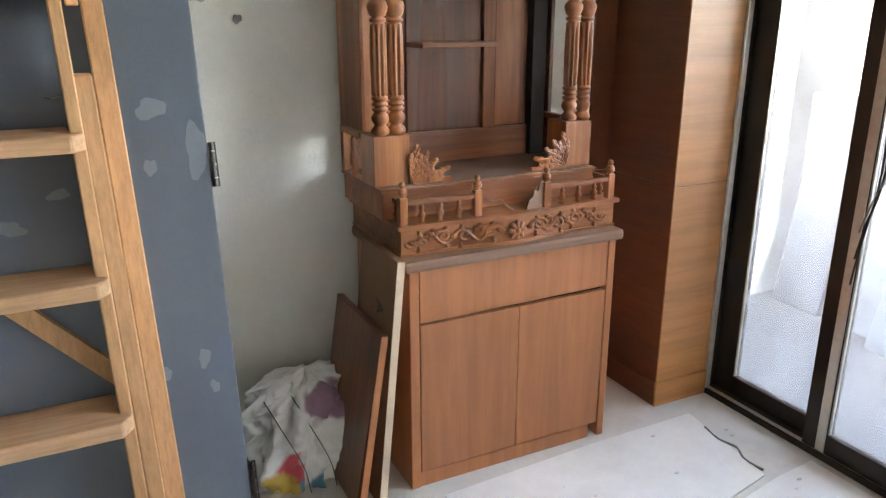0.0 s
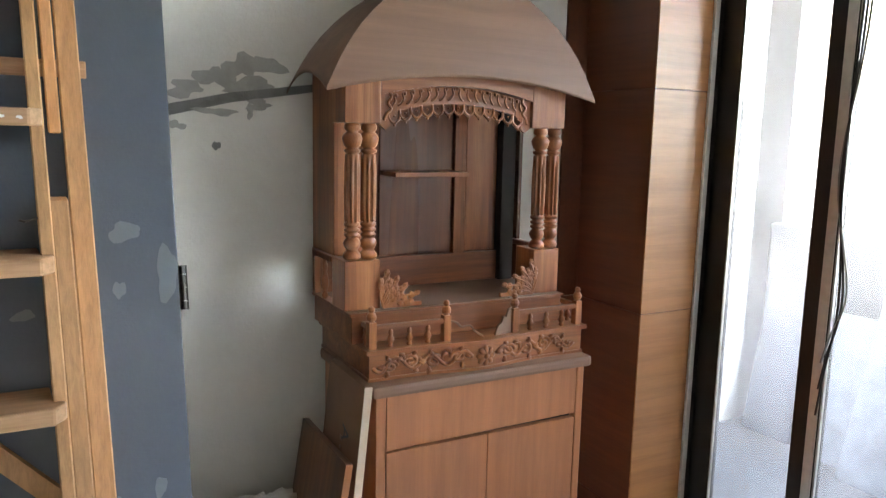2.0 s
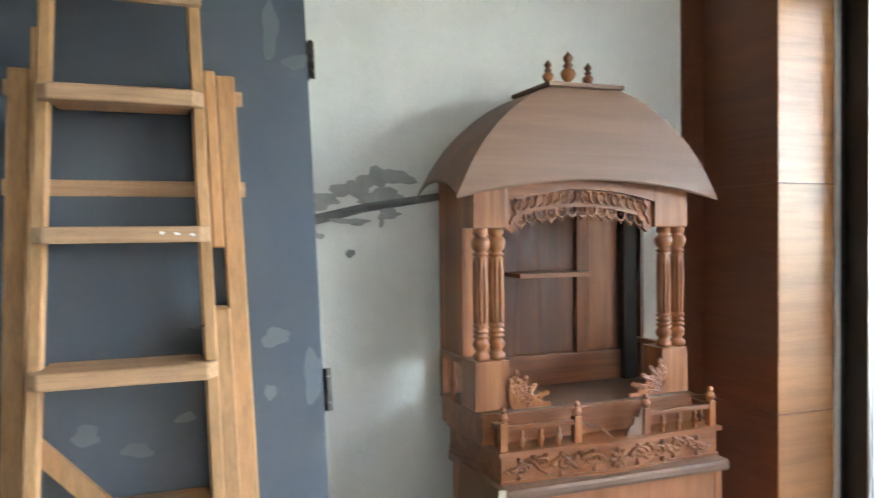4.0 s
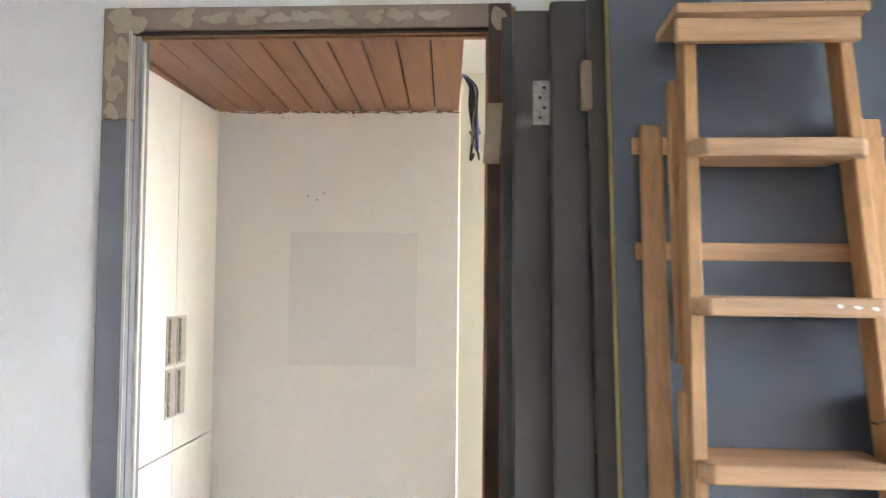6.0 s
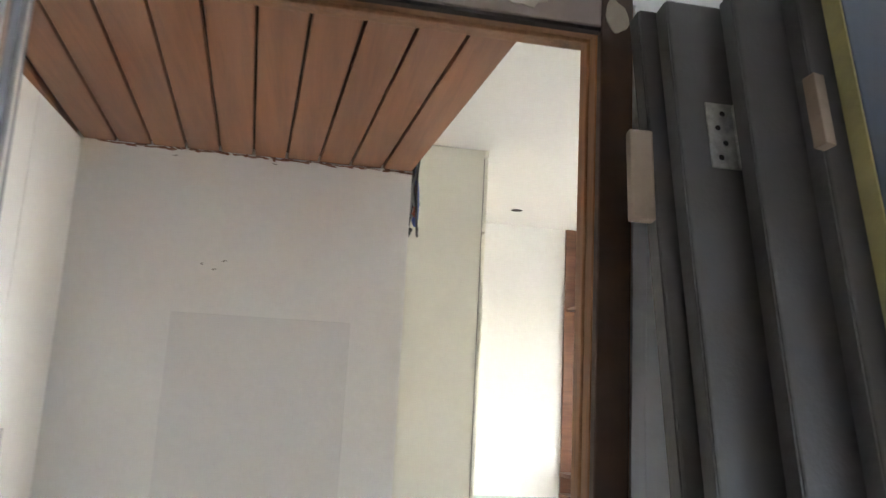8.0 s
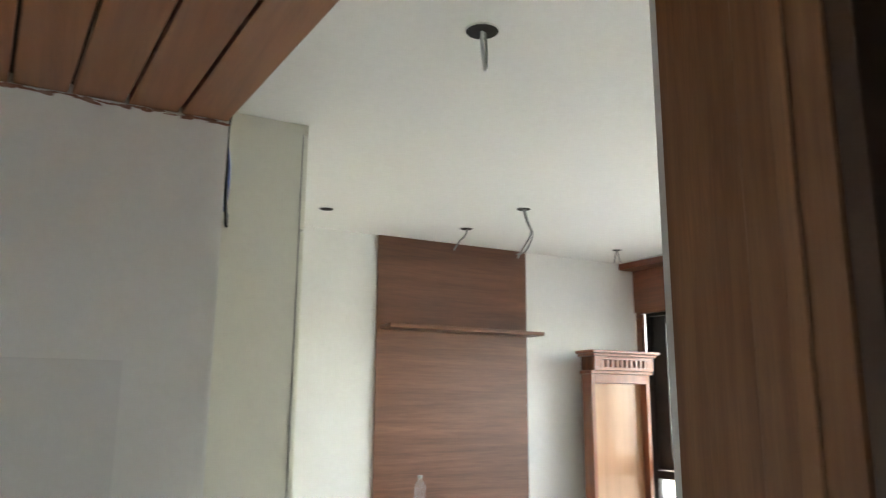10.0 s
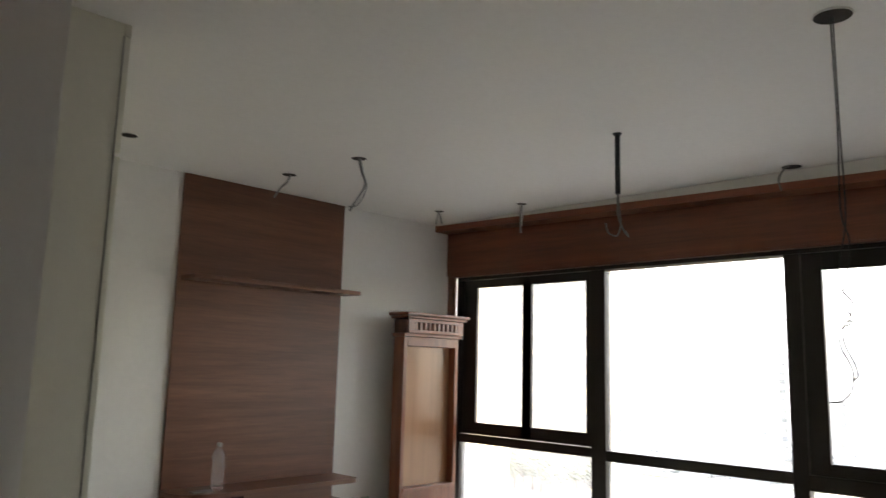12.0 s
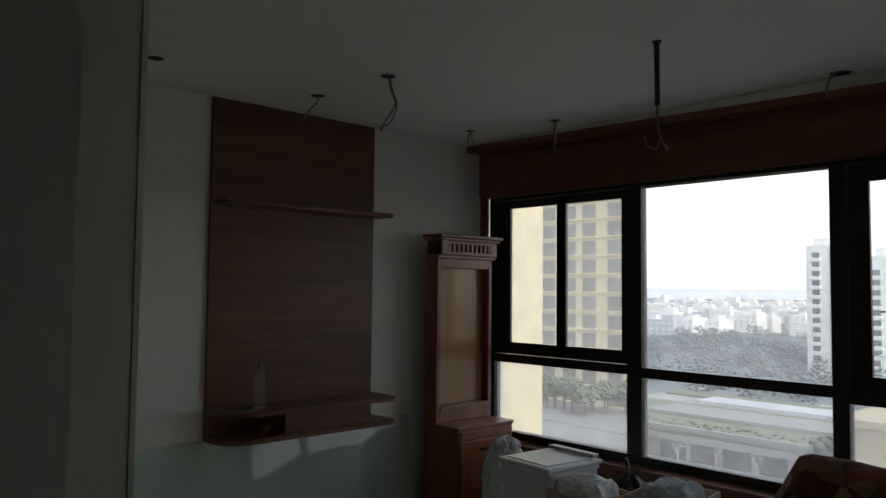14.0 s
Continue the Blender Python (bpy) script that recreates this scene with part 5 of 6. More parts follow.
def sash(y0, y1, z0, z1, yl, yr, x0, top=0.06):
    s = bar("sash", yl, y1, z0, z1, x0=x0, x1=x0 + 0.03)
    bar("stile", y0, yr, z0, z1, s, x0, x0 + 0.03)
    bar("rail", yr, yl, z0, z0 + 0.085, s, x0 + 0.001, x0 + 0.029)
    bar("rail", yr, yl, z1 - top, z1, s, x0 + 0.001, x0 + 0.029)
    pane(yr, yl, z0 + 0.085, z1 - top, s)


sash(3.45, 4.10, 1.105, 2.26, 3.968, 3.524, 3.172)
sash(2.934, 3.52, 1.105, 2.26, 3.445, 2.982, 3.172)
sash(0.99, 1.586, 1.065, 2.261, 1.482, 1.035, 3.172, 0.095)
sash(0.507, 1.03, 1.065, 2.261, 0.962, 0.55, 3.172, 0.105)
struct("window_sill", bx(3.03, 3.1515, 0.3, 4.235, 0.44, 0.474, bevel=0.006), M_PELMET, "dark wooden window ledge", "window sill")
struct("sill_wall_panel", bx(3.125, 3.1495, 0.3, 4.235, 0.0, 0.4395), M_PELMET, "dark wooden cladding under the window", "wall cladding")
struct("side_lining", bx(3.12, 3.1515, 4.17, 4.235, 0.475, 2.30, bevel=0.003), M_PELMET, "narrow wooden lining beside the window", "trim")
DROP = 0.022          # the pelmet hangs a little lower towards the near end
pm = struct("pelmet", prism(bmesh.new(), [(3.115, 4.243, 2.30), (3.115, 0.3, 2.285), (3.115, 0.3, 2.6375 - DROP * 3.94), (3.115, 4.243, 2.6375)], (0.034, 0, 0)), M_PELMET, "reddish brown veneered pelmet over the window", "pelmet")
part("top_ledge", prism(bmesh.new(), [(2.972, 4.243, 2.638), (2.972, 0.3, 2.638 - DROP * 3.94), (2.972, 0.3, 2.684 - DROP * 3.94), (2.972, 4.243, 2.684)], (0.177, 0, 0)), M_PELMET, pm)
part("packing_strip", prism(bmesh.new(), [(2.980, 4.243, 2.6845), (2.980, 0.3, 2.6845 - DROP * 3.94), (2.980, 0.3, ZC - 0.001), (2.980, 4.243, ZC - 0.001)], (0.169, 0, 0)), M_CEIL, pm, "painted strip between ledge and ceiling")
part("bottom_lip", bx(3.105, 3.1495, 0.3, 4.17, 2.285, 2.2995, bevel=0.002), M_PELMET, pm)

# ---------------------------------------------------------------- lamp holes and wires in the ceiling
def lamp_hole(x, y, r=0.042, wires=(), plate=False):
    h = thing("lamp_hole", (x, y, ZC), "round open lamp hole in the ceiling" + (" with loose wires" if wires else ", wires gone"), "lamp hole", "lamp holes")
    part("hole", lathe(bmesh.new(), [(ZC - 0.003, r), (ZC - 0.001, r * 1.02)], 20, Matrix.Translation((x, y, 0))), M_DARKGAP, h)
    rim = bmesh.new()
    tube(rim, [(x + r * 1.04 * math.cos(a * math.pi / 12), y + r * 1.04 * math.sin(a * math.pi / 12), ZC - 0.002) for a in range(25)], 0.003, 5)
    part("rim", rim, M_CEIL, h, smooth=True)
    for k, (pts, rr, mt) in enumerate(wires):
        part("wire", tube(bmesh.new(), smooth_path([(x + a, y + b_, ZC + c) for a, b_, c in pts], 5), rr), mt, h, smooth=True)
    return h


lamp_hole(0.336, 3.75)
lamp_hole(1.333, 3.185, wires=[([(0, 0, 0), (0.02, 0.0, -0.07), (0.05, 0.0, -0.14), (0.0, 0.02, -0.24), (-0.03, 0.02, -0.29)], 0.006, M_WIREG), ([(0.01, 0, 0), (0.03, 0.0, -0.07), (0.06, 0.0, -0.15), (0.01, 0.0, -0.25), (-0.04, 0.02, -0.27)], 0.004, M_WIREG)])
lamp_hole(1.294, 3.78, wires=[([(0.01, 0, 0), (-0.01, 0.0, -0.05), (-0.05, 0.0, -0.09), (-0.08, 0.02, -0.15)], 0.006, M_WIREG)])
lamp_hole(2.583, 3.815, 0.035, wires=[([(0, 0, 0), (0.01, 0.0, -0.04), (0.03, 0.0, -0.09)], 0.004, M_WIREG), ([(0, 0, 0), (-0.02, 0.0, -0.05), (-0.03, 0.0, -0.10)], 0.004, M_WIREG)])
lamp_hole(2.745, 3.20, 0.035, wires=[([(0.0, 0, 0), (-0.01, 0.0, -0.06), (-0.01, 0.0, -0.20)], 0.008, M_WIREG), ([(0.0, 0, 0), (0.01, 0.0, -0.06), (0.0, 0.0, -0.15)], 0.004, M_PLASTIC)])
lamp_hole(2.898, 1.515, 0.05, wires=[([(-0.02, 0, 0), (-0.05, 0.02, -0.02), (-0.08, 0.04, -0.08), (-0.08, 0.03, -0.14)], 0.005, M_WIREG)])
lamp_hole(2.567, 0.806, 0.05)
lamp_hole(0.029, 1.495, 0.05, wires=[([(0, 0, 0), (0.0, 0.0, -0.06), (0.01, 0.0, -0.13)], 0.006, M_PLASTIC), ([(0.01, 0, 0), (0.015, 0.0, -0.06), (0.015, 0.0, -0.12)], 0.004, M_WIREG)])
LW = [(0, 0, 0), (0.004, 0.0, -0.35), (0.0, -0.004, -0.62), (0.004, 0.018, -0.74)]
lamp_hole(1.24, 0.80, 0.055, wires=[(LW + [(0.01, 0.03, -0.82), (0.0, -0.012, -0.885), (0.005, 0.008, -0.925), (0.0, -0.008, -0.935), (0.0, 0.028, -0.955), (0.0, 0.030, -1.0), (0.0, 0.004, -1.06), (0.0, 0.0, -1.09), (0.0, 0.008, -1.13), (0.0, 0.035, -1.158), (0.0, 0.065, -1.163)], 0.0024, M_BLACK),
                                    ([(0.01, 0.01, 0), (0.012, 0.008, -0.35), (0.01, 0.012, -0.60), (0.0, -0.010, -0.70), (0.01, 0.004, -0.80), (0.0, 0.02, -0.87), (0.0, -0.004, -0.92), (0.0, 0.016, -0.94), (0.0, 0.020, -0.99), (0.0, -0.004, -1.05), (0.0, -0.012, -1.085), (0.0, 0.004, -1.10)], 0.0024, M_BLACK)])
fr_ = thing("fan_rod", (1.834, 1.914, ZC), "black ceiling fan rod with loose wires and no fan", "fan rod")
part("rod", lathe(bmesh.new(), [(2.40, .012), (2.68, .012), (2.681, .02), (2.687, .022)], 14, Matrix.Translation((1.834, 1.914, 0))), M_BLACK, fr_, smooth=False)
part("wire", tube(bmesh.new(), smooth_path([(1.834, 1.914, 2.41), (1.845, 1.914, 2.33), (1.85, 1.91, 2.26), (1.80, 1.90, 2.20), (1.76, 1.92, 2.21), (1.74, 1.92, 2.25)], 5), 0.004), M_WIREG, fr_, smooth=True)
part("wire", tube(bmesh.new(), smooth_path([(1.836, 1.916, 2.41), (1.84, 1.92, 2.31), (1.87, 1.91, 2.24), (1.90, 1.90, 2.21), (1.91, 1.92, 2.24)], 5), 0.004), M_WIREG, fr_, smooth=True)

# ---------------------------------------------------------------- things under the window
bn = thing("storage_bin", (2.52, 3.06, 0), "white plastic lidded storage bin under the window", "bin", m=Matrix.Translation((2.485, 3.03, 0)) @ pose(0, 0, 0, 0, 0, -5))
bm = bmesh.new()
bin_rings = []
for s, z in ((0.80, 0.0), (0.84, 0.02), (0.95, 0.34), (0.99, 0.53), (1.03, 0.535), (1.03, 0.555)):
    ring = []
    for (cx, cy, a0) in ((1, 1, 0), (-1, 1, 90), (-1, -1, 180), (1, -1, 270)):
        for i in range(4):
            a = radians(a0 + i * 30)
            ring.append(bm.verts.new((s * (cx * 0.18 + 0.045 * math.cos(a)), s * (cy * 0.155 + 0.045 * math.sin(a)), z)))
    bin_rings.append(ring)
for a, b in zip(bin_rings, bin_rings[1:]):
    for i in range(16):
        bm.faces.new((a[i], a[(i + 1) % 16], b[(i + 1) % 16], b[i]))
bm.faces.new(bin_rings[0][::-1])
bm.faces.new(bin_rings[-1])
part("tub", bm, M_PLASTIC, bn, local=True, smooth=False)
lid = bx(-0.235, 0.235, -0.21, 0.21, 0.556, 0.585, bevel=0.012)
lid_ob = part("lid", lid, M_PLASTICD, bn, "slightly grey hinged lid", local=True)
part("lid_recess", bx(-0.19, 0.15, -0.165, 0.165, 0.5855, 0.590, bevel=0.002), M_PLASTIC, lid_ob, local=True)
part("hinge_bar", bx(0.175, 0.228, -0.18, 0.18, 0.5905, 0.612, bevel=0.006), M_PLASTICD, lid_ob, local=True)

M_BAG = plain("white_plastic_bag", (0.80, 0.81, 0.80), 0.3, var=0.12, scale=12)
M_BAGD = plain("black_plastic_bag", (0.03, 0.03, 0.032), 0.3)
solo("plastic_bag", cloth_blob(0, 0, 0.12, 0.12, 0.62, 4.0, 0.30, seg=96, rings=56), M_BAG, "crumpled white plastic bag beside the bin", "bag", smooth=True, m=Matrix.Translation((2.62, 3.50, 0.0)))


def carton(x, y, w, d_, h, yaw, label):
    """Open-topped box of thin board."""
    c = thing("open_box", (x, y, 0), label, "box", "boxes under the window", Matrix.Translation((x, y, 0)) @ pose(0, 0, 0, 0, 0, yaw))
    t = 0.012
    part("box_side", bx(-w / 2, w / 2, -d_ / 2, -d_ / 2 + t, 0, h, bevel=0.002), M_RAWEDGE, c, local=True)
    part("box_side", bx(-w / 2, w / 2, d_ / 2 - t, d_ / 2, 0, h, bevel=0.002), M_RAWEDGE, c, local=True)
    part("box_side", bx(-w / 2, -w / 2 + t, -d_ / 2 + t, d_ / 2 - t, 0, h, bevel=0.002), M_RAWEDGE, c, local=True)
    part("box_side", bx(w / 2 - t, w / 2, -d_ / 2 + t, d_ / 2 - t, 0, h, bevel=0.002), M_RAWEDGE, c, local=True)
    part("box_floor", bx(-w / 2 + t, w / 2 - t, -d_ / 2 + t, d_ / 2 - t, 0, 0.012), M_RAWEDGE, c, local=True)
    return c


carton(2.62, 2.30, 0.42, 0.36, 0.50, 6, "open pale wooden box filled with rags")
carton(2.42, 2.72, 0.36, 0.40, 0.47, -8, "open pale wooden box with a plastic bundle")


def rag(x, y, z, rx, ry, h, seed, mat, label, kind_="rag"):
    """Slumped heap of cloth: a squared-off mass with a flat, sharply creased top."""
    bm = bmesh.new()
    bmesh.ops.create_icosphere(bm, subdivisions=5, radius=1)
    for v in bm.verts:
        p = v.co.copy()
        q = p + Vector((seed, seed * 0.7, 0))
        crease = abs(noise.noise(q * 2.4)) * 0.22 + abs(noise.noise(q * 5.1)) * 0.12
        sx, sy = (math.copysign(abs(c) ** 0.6, c) for c in (p.x, p.y))
        top = math.tanh(2.6 * p.z) * 0.5 + 0.5
        f = 1.05 - 0.4 * crease
        v.co = Vector((sx * rx * f, sy * ry * f, max(0.0, top * h * (1.06 - 0.55 * crease * max(0.0, p.z)))))
    return solo(kind_, bm, mat, label, kind_, smooth=True, m=Matrix.Translation((x, y, z)))


M_RAG = paint("blue_grey_cloth", (0.66, 0.70, 0.73), (0.30, 0.34, 0.39), 0.9, 1.0, 9.0)
rag(2.62, 2.30, 0.014, 0.17, 0.14, 0.525, 3, M_RAG, "crumpled blue-grey rags in the box")
rag(2.42, 2.72, 0.014, 0.145, 0.165, 0.50, 7, plain("clear_wrap", (0.74, 0.77, 0.80), 0.2, var=0.35, scale=30), "shiny crumpled plastic wrap in the box", "plastic_wrap")
bg = thing("bin_bag", (2.76, 2.66, 0), "black plastic bag with a knotted top beside the boxes", "bag")
part("bag_body", cloth_blob(2.76, 2.66, 0.115, 0.125, 0.50, 11.0, 0.16, seg=64, rings=36), M_BAGD, bg, smooth=True)
part("knot", tube(bmesh.new(), smooth_path([(2.76, 2.66, 0.47), (2.755, 2.665, 0.53), (2.765, 2.675, 0.565), (2.75, 2.68, 0.60)], 4), 0.012, 7), M_BAGD, bg, smooth=True)

def cover_mat():
    """Rust coloured cloth with a dark and cream pattern."""
    m, n, l, b = node_mat("patterned_rust_cloth", 0.85)
    v = n.new("ShaderNodeTexVoronoi")
    co = n.new("ShaderNodeTexCoord")
    l.new(co.outputs["Object"], v.inputs["Vector"])
    v.inputs["Scale"].default_value = 17.0
    r = ramp(n, l, v.outputs["Color"], [(0.0, (0.22, 0.05, 0.022)), (0.40, (0.27, 0.075, 0.03)), (0.52, (0.03, 0.022, 0.03)), (0.66, (0.34, 0.20, 0.10)), (0.78, (0.10, 0.03, 0.02)), (1.0, (0.24, 0.05, 0.025))])
    nz = noise_at(n, l, 120, 3)
    c = mixed(n, l, 0.4, r.outputs[0], ramp(n, l, nz.outputs[0], [(0.3, (0.6,) * 3), (0.7, (1.1,) * 3)]).outputs[0], "MULTIPLY")
    l.new(c, b.inputs["Base Color"])
    bump(n, l, b, nz.outputs[0], 0.4, 0.004)
    return m


so = thing("covered_sofa", (2.25, 0.9, 0), "sofa back under a patterned rust-coloured cloth", "sofa")
bm = bmesh.new()
K, R_ = 26, 12
grid = []
for i in range(K + 1):
    y = 1.53 - 1.15 * i / K
    row = []
    edge = min(1.0, i / 2.2)
    for j in range(R_ + 1):
        a = math.pi * j / R_
        h = 0.92 * (0.80 + 0.20 * edge - 0.03 * max(0.0, (i - 4) / K)) + 0.012 * noise.noise(Vector((y * 5, a, 1)))
        x = 2.14 - 0.13 * math.cos(a) * (1 + 0.25 * noise.noise(Vector((y * 4, a * 1.5, 3))))
        z = h * (0.80 + 0.20 * math.sin(a))
        row.append(bm.verts.new((x, y + 0.02 * noise.noise(Vector((a * 2, y * 3, 5))), z)))
    row = [bm.verts.new((row[0].co.x - 0.03, row[0].co.y, 0.0))] + row + [bm.verts.new((row[-1].co.x + 0.03, row[-1].co.y, 0.0))]
    grid.append(row)
for a, b in zip(grid, grid[1:]):
    for j in range(len(a) - 1):
        bm.faces.new((a[j], a[j + 1], b[j + 1], b[j]))
bm.faces.new(grid[0])
bm.faces.new(grid[-1][::-1])
part("cloth_cover", bm, cover_mat(), so, smooth=True)
part("seat", bx(2.32, 2.85, 0.45, 1.45, 0.02, 0.42, bevel=0.04), M_TEAKD, so)

# ---------------------------------------------------------------- outside
GZ = -26.0
M_GRASSY = paint("dry_ground", (0.16, 0.17, 0.11), (0.24, 0.22, 0.17), 0.95, 0.9, 0.03, 0.5, 0.0)
M_ASPHALT = paint("pale_concrete_road", (0.24, 0.24, 0.235), (0.19, 0.19, 0.185), 0.9, 0.6, 0.08, 2.0, 0.0)
M_YELLOW = paint("yellow_render", (0.68, 0.59, 0.40), (0.62, 0.54, 0.37), 0.85, 0.5, 0.15, 3.0, 0.0)
M_CREAMW = paint("cream_band", (0.69, 0.60, 0.39), (0.64, 0.56, 0.37), 0.85, 0.4, 0.2, 3.0, 0.0)
M_FARW = paint("white_render", (0.82, 0.82, 0.81), (0.74, 0.74, 0.73), 0.85, 0.5, 0.06, 2.0, 0.0)
M_FARG = paint("grey_render", (0.50, 0.52, 0.55), (0.42, 0.44, 0.47), 0.85, 0.5, 0.06, 2.0, 0.0)
M_PANE = plain("dark_far_pane", (0.10, 0.11, 0.12), 0.15)
M_PANEL = plain("grey_far_pane", (0.27, 0.25, 0.225), 0.3)
M_LEAF = paint("foliage", (0.115, 0.13, 0.11), (0.09, 0.105, 0.09), 0.9, 0.8, 0.4, 4.0, 0.0)
M_LEAFY = paint("fresh_foliage", (0.13, 0.15, 0.095), (0.10, 0.115, 0.075), 0.9, 0.8, 0.6, 4.0, 0.0)
M_BARK = plain("bark", (0.16, 0.12, 0.09), 0.9)
M_ROOFM = paint("weathered_concrete", (0.33, 0.335, 0.32), (0.25, 0.255, 0.24), 0.8, 0.7, 0.15, 2.0, 0.0)
M_BEIGE = paint("beige_stone_wall", (0.46, 0.39, 0.28), (0.38, 0.32, 0.23), 0.85, 0.5, 0.3, 3.0, 0.0)
# foliage colour lifted towards blue-grey to imitate haze over distance
M_FARLEAF = paint("haze_tinted_foliage", (0.185, 0.215, 0.225), (0.155, 0.18, 0.19), 0.9, 0.8, 0.2, 2.0, 0.0)
M_SLABR = paint("pale_roof_slab", (0.27, 0.28, 0.27), (0.21, 0.22, 0.21), 0.85, 0.6, 0.2, 2.0, 0.0)
M_LAWN = paint("roof_grass", (0.15, 0.175, 0.11), (0.20, 0.215, 0.15), 0.95, 0.9, 0.3, 3.0, 0.0)
M_GARAGE = plain("dark_garage_door", (0.085, 0.09, 0.095), 0.6)
M_PALEBARK = plain("pale_bark", (0.42, 0.40, 0.36), 0.9)
M_REDB = plain("brick_red_panel", (0.33, 0.12, 0.08), 0.8)

struct("ground", bx(-400, 4000, -3000, 3000, GZ - 1, GZ), M_GRASSY, "flat hazy ground reaching the horizon", "ground")
struct("road", bx(30, 113.5, -60, 170, GZ + 0.001, GZ + 0.06), M_ASPHALT, "wide pale grey road and forecourt", "road")
for k in range(9):
    struct("road_marking", bx(90, 90.25, 60 + 7 * k, 63 + 7 * k, GZ + 0.061, GZ + 0.07), M_FARW, "white dashes on the road", "road marking")

# wing of the same tower, just outside
wing = thing("tower_wing", (5.3, 9.0, GZ), "plain yellow rendered wing of the apartment tower", "building")
part("wall", bx(3.45, 7.28, 7.0, 12.0, GZ, 30), M_YELLOW, wing)


def window_unit(parent, x, y, z, w, h, face=-1, mat=None, rail=False, shared={}):
    """Recessed far window in a wall that faces -x."""
    key = (w, h, rail, (mat or M_PANEL).name)
    if key not in shared:
        a = bx(-0.02, 0.25, -w / 2, w / 2, -h / 2, h / 2)
        shared[key] = mesh_of("window", a, mat or M_PANEL)
        b = bmesh.new()
        box(b, -0.10, -0.021, -0.06, 0.06, -h / 2, h / 2)
        box(b, -0.10, -0.021, -w / 2, w / 2, h * 0.12, h * 0.12 + 0.09)
        box(b, -0.10, -0.021, w * 0.22, w * 0.26, -h / 2, h / 2)
        shared[key + ("f",)] = mesh_of("window_frame", b, M_SLABR)
        c = bx(-0.45, 0.0, -w / 2 - 0.15, w / 2 + 0.15, -h / 2 - 0.22, -h / 2 - 0.02)
        shared[key + ("s",)] = mesh_of("window_sill", c, M_CREAMW)
    base = root_of(parent).matrix_basis.inverted() @ Vector((x, y, z))
    o = new("window", shared[key])
    o.parent = parent
    o.location = base
    for nm, k2 in (("window_frame", "f"), ("window_sill", "s")):
        q = new(nm, shared[key + (k2,)])
        q.parent = o


def yellow_tower(x, y0, y1, cols, z_first, floors, label, z_top, depth=4, w=2.65, h=2.25, base_red=False):
    t = thing("apartment_tower", (x + depth / 2, (y0 + y1) / 2, GZ), label, "building", "yellow towers")
    wl_ = part("wall", bx(x, x + depth, y0, y1, GZ, z_top), M_YELLOW, t)
    part("roof_parapet", bx(x - 0.2, x + depth + 0.2, y0 - 0.2, y1 + 0.2, z_top, z_top + 1.0), M_CREAMW, t)
    for f in range(floors):
        z = z_first + 3.0 * f
        part("floor_band", bx(x - 0.12, x - 0.001, y0, y1, z - 1.55, z - 1.25), M_CREAMW, t)
        for c in cols:
            window_unit(t, x, c, z, w, h)
    return t


yellow_tower(100, 65.0, 86, (81.2, 76.9, 72.9, 68.0), -15.2, 15, "tall yellow apartment tower with rows of windows", 32)
yt = yellow_tower(60, -12, 11.25, (9.0, 5.0, 1.0, -3.0), -13.9, 14, "yellow apartment tower with brick red balconies", 30, w=2.4, h=1.9)
for c in (9.0, 5.0, 1.0):
    for z in (-16.8, -19.8, -22.8):
        part("balcony", bx(58.9, 59.99, c - 1.6, c + 1.6, z - 1.2, z - 0.2), M_REDB, yt)
        window_unit(yt, 60, c, z + 0.6, 2.2, 1.6)


def white_tower(x, y0, y1, z_top, label, cols, mats=(0,), depth=14):
    t = thing("apartment_tower", (x + depth / 2, (y0 + y1) / 2, GZ), label, "building", "white towers")
    part("wall", bx(x, x + depth, y0, y1, GZ, z_top), M_FARW, t)
    n_ = int((z_top - GZ - 3) / 3.1)
    wdt = (y1 - y0)
    for f in range(n_):
        z = GZ + 3.5 + 3.1 * f
        for c, ww, balc in cols:
            yc = y0 + wdt * c
            window_unit(t, x, yc, z, ww, 1.7, mat=M_FARG if not balc else M_PANE)
            if balc:
                part("balcony", bx(x - 1.3, x - 0.01, yc - ww * 0.75, yc + ww * 0.75, z - 1.9, z - 0.9), M_FARW, t)
    part("stair_head", bx(x + 3, x + 9, y0 + wdt * 0.55, y0 + wdt * 0.9, z_top, z_top + 2.5), M_FARW, t)
    return t


white_tower(260, 86.0, 99.9, 18.0, "slim white apartment tower in the haze", ((0.78, 2.4, True), (0.42, 1.6, False), (0.15, 1.6, True)))
white_tower(255, 68.5, 79.3, 13.8, "white apartment tower with balconies", ((0.8, 2.2, True), (0.35, 1.6, False)))
white_tower(268, 64.2, 68.4, 10.5, "grey-white recessed apartment block", ((0.5, 2.4, False),))
white_tower(255, 54.0, 64.0, 14.6, "white apartment tower beside its twin", ((0.7, 2.2, True), (0.25, 1.8, False)))

# low buildings
lb = thing("low_building", (138, 50, GZ), "long low building with a planted flat roof and garage doors", "building")
part("wall", bx(114, 160, 12, 92, GZ, -21.2), M_ROOFM, lb)
part("parapet", bx(113.4, 114.4, 11.5, 92.5, -21.2, -20.5), M_SLABR, lb)
part("fascia", bx(113.2, 113.99, 11.5, 92.5, -22.9, -21.9), M_ROOFM, lb)
part("roof_lawn", bx(114.5, 122, 12.5, 91.5, -21.19, -20.95), M_LAWN, lb, "grass strip along the roof")
part("roof_lawn", bx(122.2, 143, 12.5, 91.5, -21.19, -21.0), M_LAWN, lb)
part("roof_slab", bx(126, 136, 40, 78, -21.19, -20.3), M_SLABR, lb, "white raised roof slab")
part("roof_slab", bx(144, 152, 20, 78, -21.19, -20.4), M_FARG, lb)
